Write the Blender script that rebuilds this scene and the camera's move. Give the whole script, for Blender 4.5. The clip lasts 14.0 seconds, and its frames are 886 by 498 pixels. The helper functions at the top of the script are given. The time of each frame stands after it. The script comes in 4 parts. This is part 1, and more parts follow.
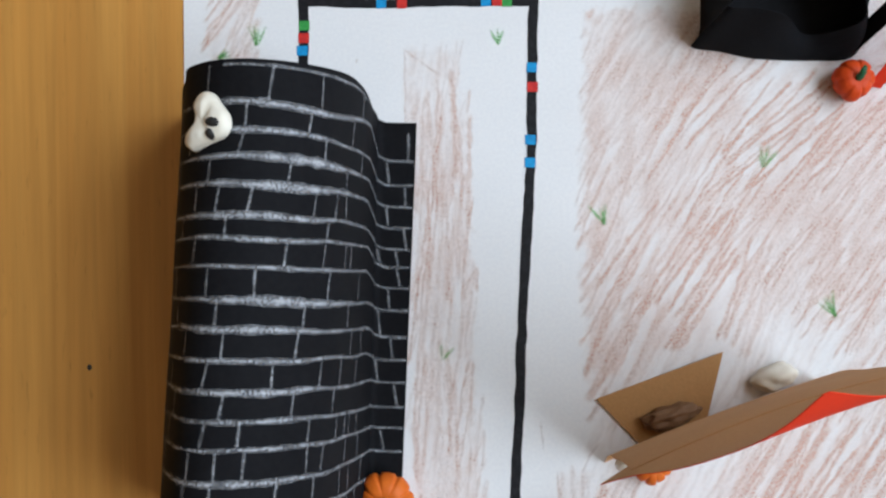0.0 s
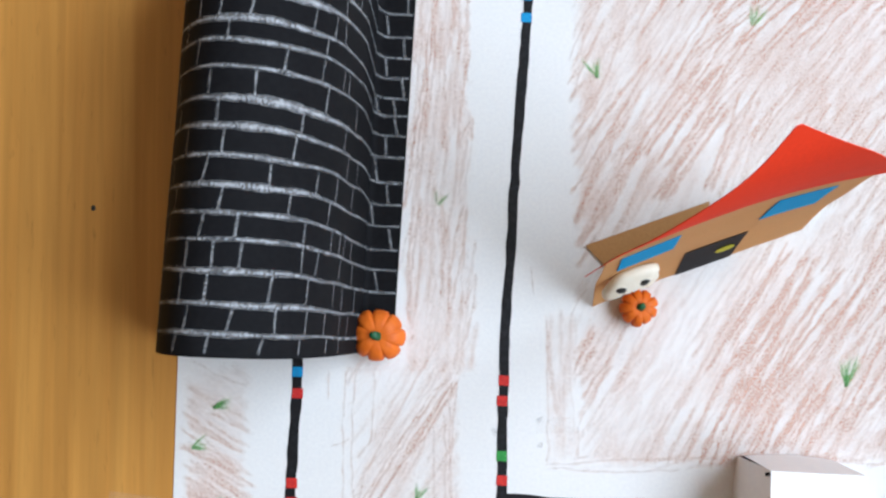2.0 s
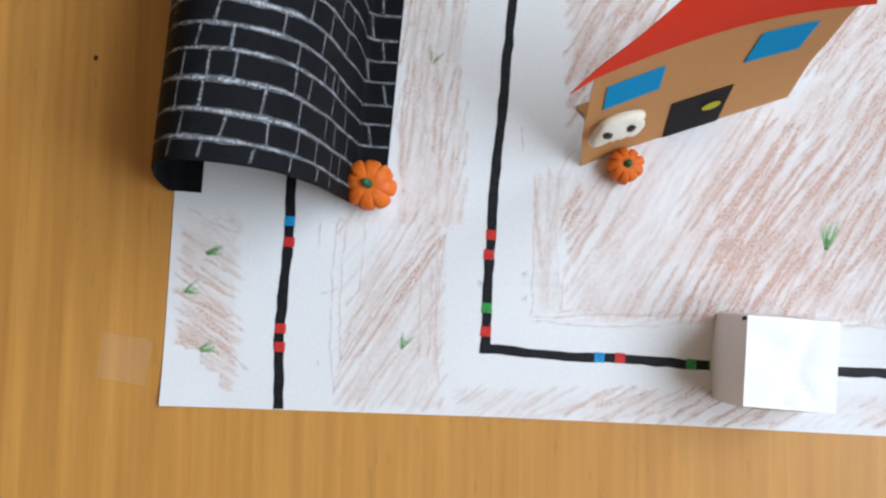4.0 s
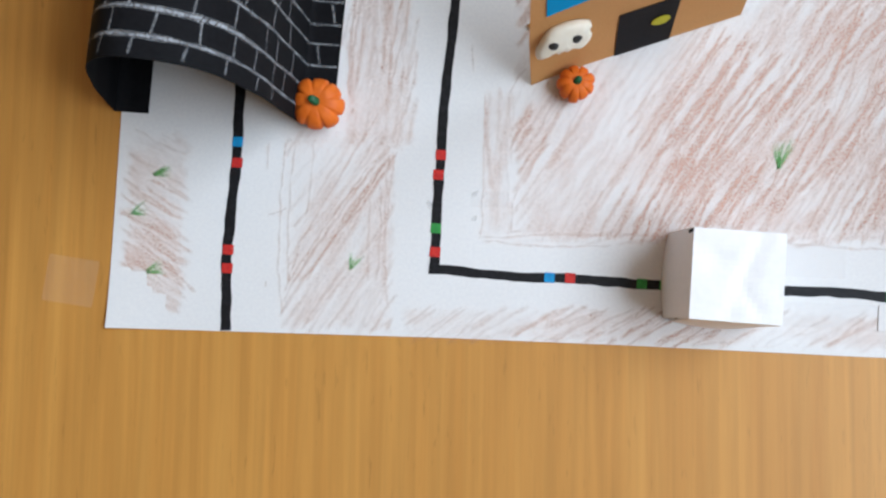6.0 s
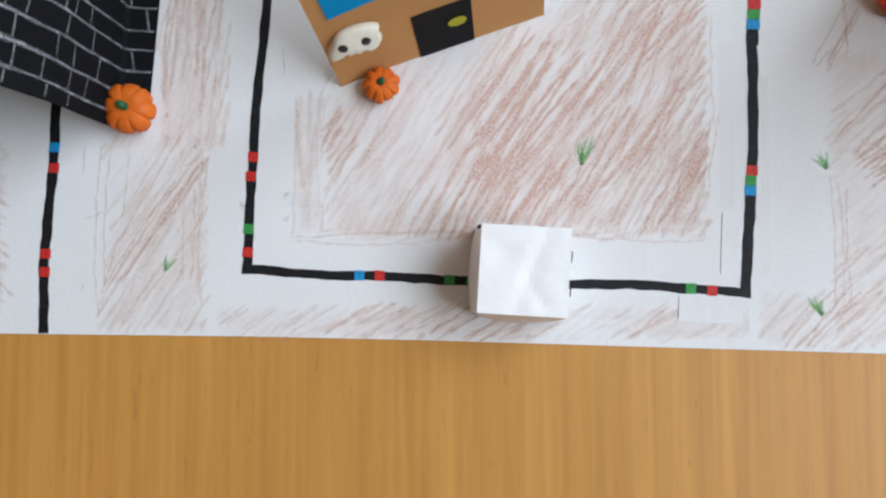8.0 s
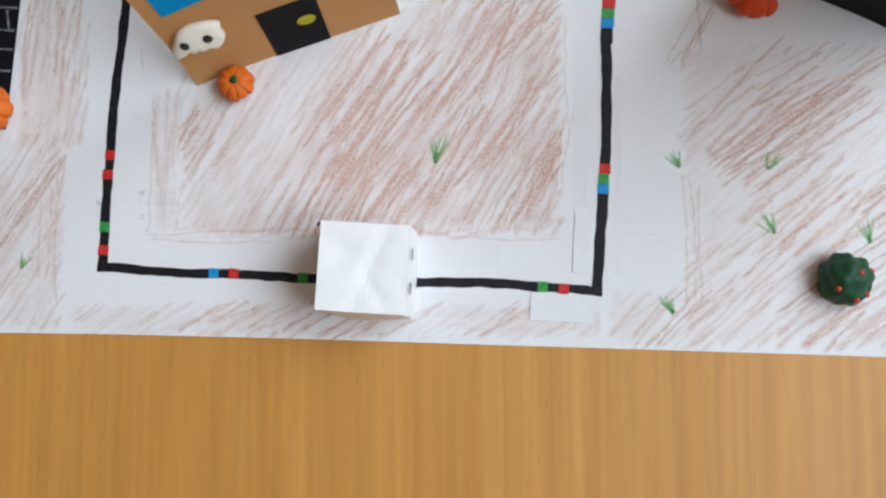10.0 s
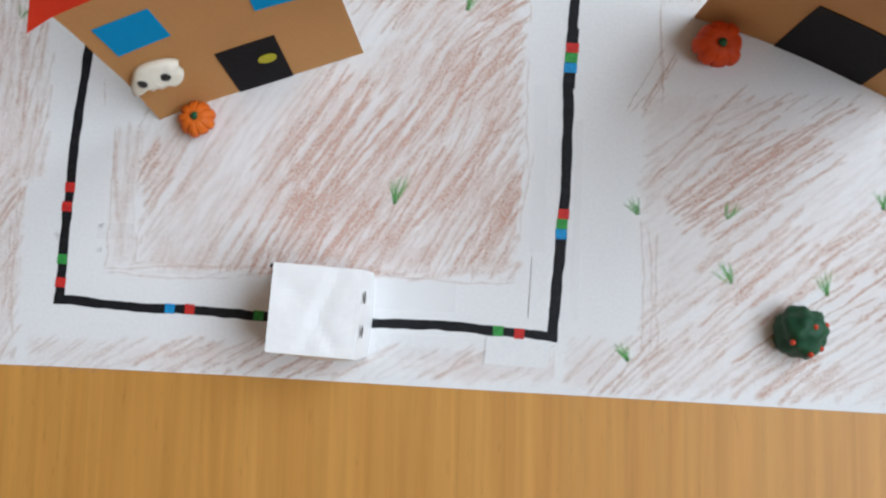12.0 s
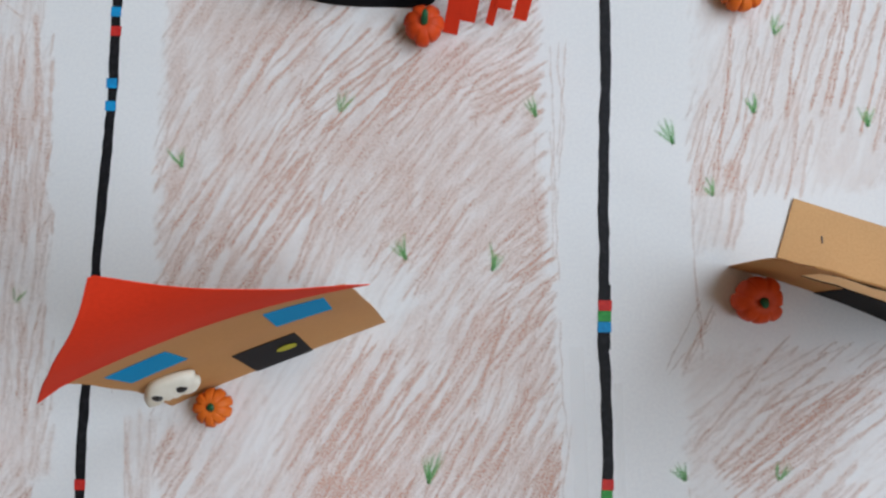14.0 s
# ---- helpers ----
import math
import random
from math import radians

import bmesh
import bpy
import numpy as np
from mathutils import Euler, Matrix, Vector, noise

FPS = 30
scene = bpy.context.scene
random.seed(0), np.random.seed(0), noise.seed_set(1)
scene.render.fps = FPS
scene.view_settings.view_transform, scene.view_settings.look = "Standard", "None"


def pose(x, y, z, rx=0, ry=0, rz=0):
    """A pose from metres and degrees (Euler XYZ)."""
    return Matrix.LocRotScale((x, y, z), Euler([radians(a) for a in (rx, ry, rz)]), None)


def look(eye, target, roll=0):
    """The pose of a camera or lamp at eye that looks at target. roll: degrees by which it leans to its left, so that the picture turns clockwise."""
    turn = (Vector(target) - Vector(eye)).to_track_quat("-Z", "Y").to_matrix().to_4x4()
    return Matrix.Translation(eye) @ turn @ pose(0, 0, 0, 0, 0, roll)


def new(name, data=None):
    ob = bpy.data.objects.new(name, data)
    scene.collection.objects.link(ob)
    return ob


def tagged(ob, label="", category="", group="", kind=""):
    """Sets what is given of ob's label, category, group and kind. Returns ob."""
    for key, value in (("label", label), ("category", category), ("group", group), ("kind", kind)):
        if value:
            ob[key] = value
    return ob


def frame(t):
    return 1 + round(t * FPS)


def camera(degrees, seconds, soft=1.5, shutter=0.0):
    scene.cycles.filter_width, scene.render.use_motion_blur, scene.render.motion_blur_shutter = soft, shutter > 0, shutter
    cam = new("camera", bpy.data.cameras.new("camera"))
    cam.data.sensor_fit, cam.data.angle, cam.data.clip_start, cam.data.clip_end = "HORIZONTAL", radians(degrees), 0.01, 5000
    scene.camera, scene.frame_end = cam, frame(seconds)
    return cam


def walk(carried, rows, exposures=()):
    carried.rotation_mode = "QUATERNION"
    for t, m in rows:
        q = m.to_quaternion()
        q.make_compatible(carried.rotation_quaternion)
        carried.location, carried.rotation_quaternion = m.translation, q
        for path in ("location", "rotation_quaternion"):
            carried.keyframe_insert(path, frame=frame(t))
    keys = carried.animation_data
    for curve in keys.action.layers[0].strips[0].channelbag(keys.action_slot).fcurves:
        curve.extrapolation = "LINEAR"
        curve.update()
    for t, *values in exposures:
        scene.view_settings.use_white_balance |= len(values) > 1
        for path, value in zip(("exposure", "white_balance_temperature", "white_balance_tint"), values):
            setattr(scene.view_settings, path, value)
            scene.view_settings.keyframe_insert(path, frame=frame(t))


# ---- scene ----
cam = camera(52.21, 14.0, soft=2.4)
# seconds, x, y, z in metres, turn about x, y, z in degrees
PATH = [
    (0, -0.08984, 0.16720, 0.39702, 3.888, 2.511, -2.372),
    (0.5, -0.08795, 0.14665, 0.39821, 4.031, 2.500, -2.058),
    (1, -0.08734, 0.12629, 0.40010, 4.125, 2.465, -1.965),
    (1.5, -0.09109, 0.11009, 0.40126, 4.333, 2.510, -1.478),
    (2, -0.08882, 0.09541, 0.40252, 4.423, 2.520, -1.063),
    (2.5, -0.09133, 0.07370, 0.40383, 4.322, 2.567, -0.509),
    (3, -0.09157, 0.05585, 0.40744, 4.400, 2.602, 0.056),
    (3.5, -0.08859, 0.04359, 0.40544, 4.393, 2.662, 0.508),
    (4, -0.08248, 0.03155, 0.40600, 4.272, 2.664, 0.885),
    (4.2, -0.08127, 0.02554, 0.40522, 4.124, 2.607, 0.961),
    (6.5, -0.04160, -0.00116, 0.39804, 3.865, 2.566, 0.792),
    (7, -0.01726, 0.00081, 0.40083, 3.964, 2.122, 0.322),
    (7.5, 0.00123, -0.00229, 0.40182, 3.783, 2.113, -0.048),
    (8, 0.02034, -0.00152, 0.40251, 3.884, 2.094, -0.191),
    (8.5, 0.03410, -0.00416, 0.40270, 3.924, 2.396, -0.158),
    (9, 0.05553, -0.00130, 0.40029, 4.226, 2.200, -0.194),
    (9.2, 0.06269, -0.00320, 0.40013, 4.200, 2.151, -0.221),
    (11.5, 0.11026, -0.00730, 0.39922, 4.942, 2.814, 0.960),
    (12, 0.10766, 0.01140, 0.39961, 4.633, 2.432, 1.348),
    (12.5, 0.10016, 0.04149, 0.39557, 4.473, 2.212, 1.173),
    (13, 0.09129, 0.07169, 0.39379, 4.186, 1.919, 0.652),
    (13.5, 0.08673, 0.10105, 0.39227, 4.561, 1.408, -0.531),
    (14, 0.08230, 0.12697, 0.38852, 5.161, 0.888, -2.252),
]
EXPOSURES = [(0.0, -0.2, 6230, 10.0), (0.5, -0.09, 6230, 10.0), (1.0, 0.01, 6230, 10.0), (2.0, 0.09, 6190, 10.0), (3.0, 0.11, 6160, 10.0), (3.5, 0.08, 6160, 10.0), (4.0, -0.09, 6180, 10.0), (6.5, -0.19, 6270, 10.0), (7.5, -0.34, 6310, 10.0), (9.0, -0.34, 6330, 10.0), (11.5, -0.42, 6340, 10.0), (12.5, -0.42, 6380, 10.0), (13.5, -0.47, 6350, 10.0), (14.0, -0.6, 6310, 10.0)]
walk(cam, [(t, pose(*p)) for t, *p in PATH], EXPOSURES)

# ---- world, window light ----
world = bpy.data.worlds.new("sky")
scene.world = world
world.use_nodes = True
wn, wl = world.node_tree.nodes, world.node_tree.links
sky = wn.new("ShaderNodeTexSky")
sky.sky_type, sky.sun_disc = "NISHITA", False
sky.sun_elevation, sky.sun_rotation = radians(40), radians(200)
wl.new(sky.outputs[0], wn["Background"].inputs[0])
wn["Background"].inputs[1].default_value = 0.1

FLOOR_Z = -0.74
WALL_E, WALL_W, WALL_N, WALL_S, CEIL = 1.15, -3.0, 2.6, -2.6, 2.3
WIN_Y0, WIN_Y1, WIN_Z0, WIN_Z1 = -0.8, 1.3, 0.75, 2.15

lamp = bpy.data.lights.new("window_daylight", "AREA")
lamp.shape, lamp.size, lamp.size_y = "RECTANGLE", WIN_Y1 - WIN_Y0, WIN_Z1 - WIN_Z0
lamp.energy, lamp.color = 86.0, (0.79, 0.885, 0.968)
lamp_ob = new("window_daylight", lamp)
lamp_ob.matrix_world = look((WALL_E + 0.02, (WIN_Y0 + WIN_Y1) / 2, (WIN_Z0 + WIN_Z1) / 2), (0.0, (WIN_Y0 + WIN_Y1) / 2, (WIN_Z0 + WIN_Z1) / 2 - 0.3))


# ---- materials ----
def mat(name, colour, rough=0.6, spec=0.5, second=None, scale=400.0, stretch=(1, 1, 1), low=0.35, high=0.65, bump=0.0, bump_scale=900.0, broad=0.0, broad_scale=25.0, metal=0.0, sheen=0.0, object_coords=True):
    """A surface of two tones mixed by fine grain, with broad mottling and fine relief."""
    m = bpy.data.materials.new(name)
    m.use_nodes = True
    n, l = m.node_tree.nodes, m.node_tree.links
    b = n["Principled BSDF"]
    b.inputs["Roughness"].default_value = rough
    b.inputs["Specular IOR Level"].default_value = spec
    b.inputs["Metallic"].default_value = metal
    b.inputs["Sheen Weight"].default_value = sheen
    tc = n.new("ShaderNodeTexCoord")
    mp = n.new("ShaderNodeMapping")
    mp.inputs["Scale"].default_value = stretch
    l.new(tc.outputs["Object"], mp.inputs[0])
    noise_tex = n.new("ShaderNodeTexNoise")
    noise_tex.inputs["Scale"].default_value, noise_tex.inputs["Detail"].default_value = scale, 6
    l.new(mp.outputs[0], noise_tex.inputs["Vector"])
    ramp = n.new("ShaderNodeMapRange")
    ramp.inputs[1].default_value, ramp.inputs[2].default_value = low, high
    l.new(noise_tex.outputs[0], ramp.inputs[0])
    mix = n.new("ShaderNodeMix")
    mix.data_type = "RGBA"
    mix.inputs[6].default_value = (*colour, 1)
    mix.inputs[7].default_value = (*(second or [c * 0.8 for c in colour]), 1)
    l.new(ramp.outputs[0], mix.inputs[0])
    out = mix.outputs[2]
    if broad:
        nb = n.new("ShaderNodeTexNoise")
        nb.inputs["Scale"].default_value, nb.inputs["Detail"].default_value = broad_scale, 3
        l.new(tc.outputs["Object"], nb.inputs["Vector"])
        mr = n.new("ShaderNodeMapRange")
        mr.inputs[1].default_value, mr.inputs[2].default_value = 0.3, 0.7
        mr.inputs[3].default_value, mr.inputs[4].default_value = 1 - broad, 1.0
        l.new(nb.outputs[0], mr.inputs[0])
        mul = n.new("ShaderNodeVectorMath")
        mul.operation = "SCALE"
        l.new(out, mul.inputs[0])
        l.new(mr.outputs[0], mul.inputs["Scale"])
        out = mul.outputs[0]
    l.new(out, b.inputs["Base Color"])
    if bump:
        nf = n.new("ShaderNodeTexNoise")
        nf.inputs["Scale"].default_value, nf.inputs["Detail"].default_value = bump_scale, 4
        l.new(mp.outputs[0], nf.inputs["Vector"])
        bp = n.new("ShaderNodeBump")
        bp.inputs["Strength"].default_value, bp.inputs["Distance"].default_value = bump, 0.0004
        l.new(nf.outputs[0], bp.inputs["Height"])
        l.new(bp.outputs[0], b.inputs["Normal"])
    return m


def crayon(name, colour, second, scale=1100.0, cover=0.72, wash=0.30):
    """Wax pigment that catches the tooth of the paper: the harder the stroke, the more of the grain it covers."""
    m = mat(name, colour, 0.7, 0.3, second, 300, low=0.3, high=0.7)
    n, l = m.node_tree.nodes, m.node_tree.links

    def calc(op, a, b, clamp=False):
        q = n.new("ShaderNodeMath")
        q.operation, q.use_clamp = op, clamp
        for k, v in enumerate((a, b)):
            if isinstance(v, float):
                q.inputs[k].default_value = v
            else:
                l.new(v, q.inputs[k])
        return q.outputs[0]

    g = n.new("ShaderNodeTexNoise")
    g.inputs["Scale"].default_value, g.inputs["Detail"].default_value = scale, 3
    l.new(n["Texture Coordinate"].outputs["Object"], g.inputs["Vector"])
    at = n.new("ShaderNodeAttribute")
    at.attribute_name = "pressure"
    p = at.outputs["Fac"]
    reach = calc("ADD", g.outputs[0], calc("MULTIPLY", p, 0.42))
    grain = calc("MULTIPLY", calc("SUBTRACT", reach, 0.60), 2.4, True)
    mixer, ramp = n["Mix"], n["Map Range"]
    pale = calc("ADD", calc("SUBTRACT", 1.10, calc("MULTIPLY", p, 1.3)), calc("MULTIPLY", ramp.outputs[0], 0.3), True)
    l.new(pale, mixer.inputs[0])
    alpha = calc("ADD", calc("MULTIPLY", grain, cover), calc("MULTIPLY", p, wash), True)
    l.new(alpha, n["Principled BSDF"].inputs["Alpha"])
    return m


WHITE_PAPER = mat("white_paper", (0.80, 0.80, 0.80), 0.75, 0.3, (0.76, 0.76, 0.77), 700, broad=0.04, broad_scale=14, bump=0.05, bump_scale=1200)
BOX_PAPER = mat("box_paper", (0.92, 0.92, 0.92), 0.5, 0.4, (0.89, 0.89, 0.90), 300, bump=0.1, bump_scale=700)
BLACK_PAPER = mat("black_paper", (0.0082, 0.0084, 0.0098), 0.70, 0.05, (0.0105, 0.0107, 0.0122), 500, broad=0.15, broad_scale=40, bump=0.1, bump_scale=1500)
TAN_CARD = mat("tan_card", (0.59, 0.303, 0.112), 0.75, 0.2, (0.56, 0.282, 0.102), 900, broad=0.07, broad_scale=30, bump=0.08, bump_scale=1400)
BROWN_CARD = mat("brown_card", (0.47, 0.245, 0.092), 0.75, 0.25, (0.42, 0.215, 0.08), 900, broad=0.12, broad_scale=30, bump=0.25, bump_scale=1400)
PALE_CARD = mat("pale_card", (0.63, 0.365, 0.165), 0.75, 0.2, (0.59, 0.335, 0.145), 900, broad=0.07, broad_scale=30, bump=0.08, bump_scale=1400)
RED_PAPER = mat("red_paper", (0.81, 0.050, 0.017), 0.75, 0.08, (0.76, 0.045, 0.015), 800, broad=0.06, bump=0.08, bump_scale=1400)
BLUE_PAPER = mat("blue_paper", (0.002, 0.300, 0.63), 0.7, 0.08, (0.002, 0.278, 0.59), 800, bump=0.08)
DOOR_PAPER = mat("door_paper", (0.010, 0.009, 0.010), 0.7, 0.12, (0.014, 0.012, 0.013), 600, bump=0.08)
YELLOW_PAPER = mat("yellow_paper", (0.50, 0.46, 0.03), 0.65, 0.2, (0.42, 0.38, 0.025), 800, bump=0.08)
ORANGE_CLAY = mat("orange_clay", (0.76, 0.160, 0.012), 0.55, 0.3, (0.68, 0.130, 0.010), 260, broad=0.1, broad_scale=90, bump=0.3, bump_scale=500)
RED_CLAY = mat("red_orange_clay", (0.70, 0.072, 0.008), 0.55, 0.25, (0.62, 0.058, 0.007), 260, broad=0.1, broad_scale=90, bump=0.3, bump_scale=500)
STEM_CLAY = mat("stem_clay", (0.01, 0.10, 0.035), 0.5, 0.4, (0.008, 0.075, 0.028), 300, bump=0.3, bump_scale=500)
CREAM_CLAY = mat("cream_clay", (0.86, 0.82, 0.71), 0.5, 0.4, (0.81, 0.76, 0.64), 200, broad=0.06, broad_scale=90, bump=0.35, bump_scale=420)
BROWN_CLAY = mat("brown_clay", (0.24, 0.13, 0.065), 0.6, 0.3, (0.19, 0.10, 0.05), 260, bump=0.4, bump_scale=420)
DARK_CLAY = mat("dark_clay", (0.02, 0.02, 0.02), 0.45, 0.4, (0.03, 0.03, 0.03), 300, bump=0.3, bump_scale=500)
BUSH_CLAY = mat("bush_clay", (0.020, 0.092, 0.040), 0.55, 0.3, (0.013, 0.062, 0.030), 220, broad=0.15, broad_scale=80, bump=0.5, bump_scale=380)
BERRY_CLAY = mat("berry_clay", (0.62, 0.06, 0.02), 0.45, 0.5, bump=0.2)
MARK_BLACK = mat("black_marker", (0.008, 0.008, 0.010), 0.55, 0.2, (0.020, 0.020, 0.024), 420, low=0.45, high=0.75)
MARK_RED = mat("red_marker", (0.62, 0.035, 0.025), 0.55, 0.3, (0.48, 0.02, 0.02), 420)
MARK_GREEN = mat("green_marker", (0.05, 0.33, 0.07), 0.55, 0.3, (0.03, 0.24, 0.05), 420)
MARK_BLUE = mat("blue_marker", (0.01, 0.30, 0.62), 0.55, 0.3, (0.01, 0.22, 0.50), 420)
CRAYON_BROWN = crayon("brown_crayon", (0.60, 0.255, 0.150), (0.75, 0.455, 0.33), cover=0.36, wash=0.46, scale=1300.0)
CRAYON_GREEN = crayon("green_crayon", (0.14, 0.46, 0.12), (0.24, 0.58, 0.22), cover=0.50, wash=0.25)
PENCIL = crayon("grey_pencil", (0.22, 0.22, 0.24), (0.36, 0.36, 0.38), cover=0.35, wash=0.2)
CHALK = crayon("white_chalk", (0.60, 0.62, 0.65), (0.44, 0.45, 0.48), 1300.0, 0.56, 0.24)
TAPE = mat("clear_tape", (0.95, 0.95, 0.96), 0.22, 0.5)
TAPE.node_tree.nodes["Principled BSDF"].inputs["Alpha"].default_value = 0.03
# unseen room surfaces, toned so that their bounced light warms the shadows
PLASTER = mat("warm_bounce_wall", (0.58, 0.395, 0.235), 0.85, 0.3, (0.55, 0.37, 0.22), 60, broad=0.05, broad_scale=3, bump=0.2, bump_scale=200)
CEIL_PAINT = mat("warm_bounce_ceiling", (0.62, 0.52, 0.40), 0.9, 0.2, broad=0.04, broad_scale=3, scale=60)
FLOOR_VINYL = mat("floor_vinyl", (0.30, 0.23, 0.16), 0.5, 0.4, (0.24, 0.19, 0.13), 40, broad=0.1, broad_scale=4)
FRAME_PAINT = mat("window_paint", (0.78, 0.78, 0.76), 0.4, 0.5, scale=80)
STEEL = mat("grey_steel", (0.30, 0.31, 0.33), 0.35, 0.5, metal=0.8, scale=60)


def beech():
    """Beech veneer, its grain along y: long soft bands, fine streaks and short darker flecks."""
    m = bpy.data.materials.new("beech_veneer")
    m.use_nodes = True
    n, l = m.node_tree.nodes, m.node_tree.links
    b = n["Principled BSDF"]
    b.inputs["Roughness"].default_value = 0.48
    b.inputs["Specular IOR Level"].default_value = 0.45
    tc = n.new("ShaderNodeTexCoord")

    def streak(sx, sy, detail, lo, hi, to0, to1, rough=0.55):
        mp = n.new("ShaderNodeMapping")
        mp.inputs["Scale"].default_value = (sx, sy, 1)
        l.new(tc.outputs["Object"], mp.inputs[0])
        t = n.new("ShaderNodeTexNoise")
        t.inputs["Scale"].default_value, t.inputs["Detail"].default_value = 1.0, detail
        t.inputs["Roughness"].default_value, t.inputs["Distortion"].default_value = rough, 0.35
        l.new(mp.outputs[0], t.inputs["Vector"])
        r = n.new("ShaderNodeMapRange")
        r.inputs[1].default_value, r.inputs[2].default_value = lo, hi
        r.inputs[3].default_value, r.inputs[4].default_value = to0, to1
        l.new(t.outputs[0], r.inputs[0])
        return r.outputs[0]

    bands = streak(95, 2.6, 5, 0.30, 0.70, 0.0, 1.0, 0.60)
    fine = streak(210, 7, 4, 0.3, 0.72, 0.86, 1.08)
    fleck = streak(430, 62, 2, 0.64, 0.78, 1.0, 0.80)
    mix = n.new("ShaderNodeMix")
    mix.data_type = "RGBA"
    mix.inputs[6].default_value, mix.inputs[7].default_value = (0.605, 0.298, 0.066, 1), (0.500, 0.224, 0.044, 1)
    l.new(bands, mix.inputs[0])
    m1 = n.new("ShaderNodeMath")
    m1.operation = "MULTIPLY"
    l.new(fine, m1.inputs[0])
    l.new(fleck, m1.inputs[1])
    sc = n.new("ShaderNodeVectorMath")
    sc.operation = "SCALE"
    l.new(mix.outputs[2], sc.inputs[0])
    l.new(m1.outputs[0], sc.inputs["Scale"])
    l.new(sc.outputs[0], b.inputs["Base Color"])
    bp = n.new("ShaderNodeBump")
    bp.inputs["Strength"].default_value, bp.inputs["Distance"].default_value = 0.05, 0.0002
    l.new(m1.outputs[0], bp.inputs["Height"])
    l.new(bp.outputs[0], b.inputs["Normal"])
    return m


BEECH = beech()


# ---- mesh helpers ----
def mesh_of(name, verts, faces, materials, smooth=False, face_mats=None, pressure=None):
    me = bpy.data.meshes.new(name)
    me.from_pydata([tuple(v) for v in verts], [], faces)
    for m in materials if isinstance(materials, (list, tuple)) else [materials]:
        me.materials.append(m)
    if face_mats is not None:
        me.polygons.foreach_set("material_index", face_mats)
    if smooth:
        me.polygons.foreach_set("use_smooth", [True] * len(me.polygons))
    if pressure is not None:
        a = me.attributes.new("pressure", "FLOAT", "POINT")
        a.data.foreach_set("value", pressure)
    me.update()
    return me


def part(name, me, parent=None, label="", kind=""):
    ob = new(name, me)
    if parent is not None:
        ob.parent = parent
    return tagged(ob, label, kind=kind)


def from_bm(name, bm, material, smooth=False):
    me = bpy.data.meshes.new(name)
    bmesh.ops.recalc_face_normals(bm, faces=bm.faces)
    bm.to_mesh(me)
    bm.free()
    me.materials.append(material)
    if smooth:
        me.polygons.foreach_set("use_smooth", [True] * len(me.polygons))
    return me


def box(name, lo, hi, material, bevel=0.0):
    bm = bmesh.new()
    bmesh.ops.create_cube(bm, size=1.0)
    for v in bm.verts:
        v.co = [lo[i] + (v.co[i] + 0.5) * (hi[i] - lo[i]) for i in range(3)]
    if bevel:
        bmesh.ops.bevel(bm, geom=bm.edges[:], offset=bevel, segments=2, affect="EDGES", profile=0.5)
    return from_bm(name, bm, material)


def sheet(name, grid, material, thick, back=None):
    """A bent sheet of the given thickness from rows of points; its back may have a colour of its own."""
    r, c = len(grid), len(grid[0])
    p = [[Vector(q) for q in row] for row in grid]
    verts, off = [], []
    for i in range(r):
        for j in range(c):
            du = p[min(i + 1, r - 1)][j] - p[max(i - 1, 0)][j]
            dv = p[i][min(j + 1, c - 1)] - p[i][max(j - 1, 0)]
            nrm = du.cross(dv)
            nrm = nrm.normalized() if nrm.length > 1e-12 else Vector((0, 0, 1))
            verts.append(p[i][j])
            off.append(p[i][j] - nrm * thick)
    n = r * c
    verts += off
    faces, fm, round_ = [], [], []
    for i in range(r - 1):
        for j in range(c - 1):
            a, b, d, e = i * c + j, (i + 1) * c + j, (i + 1) * c + j + 1, i * c + j + 1
            faces += [(a, b, d, e), (n + a, n + e, n + d, n + b)]
            fm += [0, 1 if back else 0]
            round_ += [True, True]
    rim = [(i, 0) for i in range(r)] + [(r - 1, j) for j in range(1, c)] + [(i, c - 1) for i in range(r - 2, -1, -1)] + [(0, j) for j in range(c - 2, 0, -1)]
    ids = [i * c + j for i, j in rim]
    base, k = len(verts), len(ids)
    verts += [verts[i] for i in ids] + [verts[n + i] for i in ids]
    for q in range(k):
        w = (q + 1) % k
        faces.append((base + q, base + k + q, base + k + w, base + w))
        fm.append(0)
        round_.append(False)
    me = mesh_of(name, verts, faces, [material] + ([back] if back else []), False, fm)
    me.polygons.foreach_set("use_smooth", round_)
    return me


def lerp_path(pts, s):
    """The point at arc length s along a polyline, and the direction there."""
    for a, b in zip(pts, pts[1:]):
        d = (Vector(b) - Vector(a)).length
        if s <= d:
            return Vector(a).lerp(Vector(b), s / max(d, 1e-9)), (Vector(b) - Vector(a)).normalized()
        s -= d
    return Vector(pts[-1]), (Vector(pts[-1]) - Vector(pts[-2])).normalized()


def length(pts):
    return sum((Vector(b) - Vector(a)).length for a, b in zip(pts, pts[1:]))


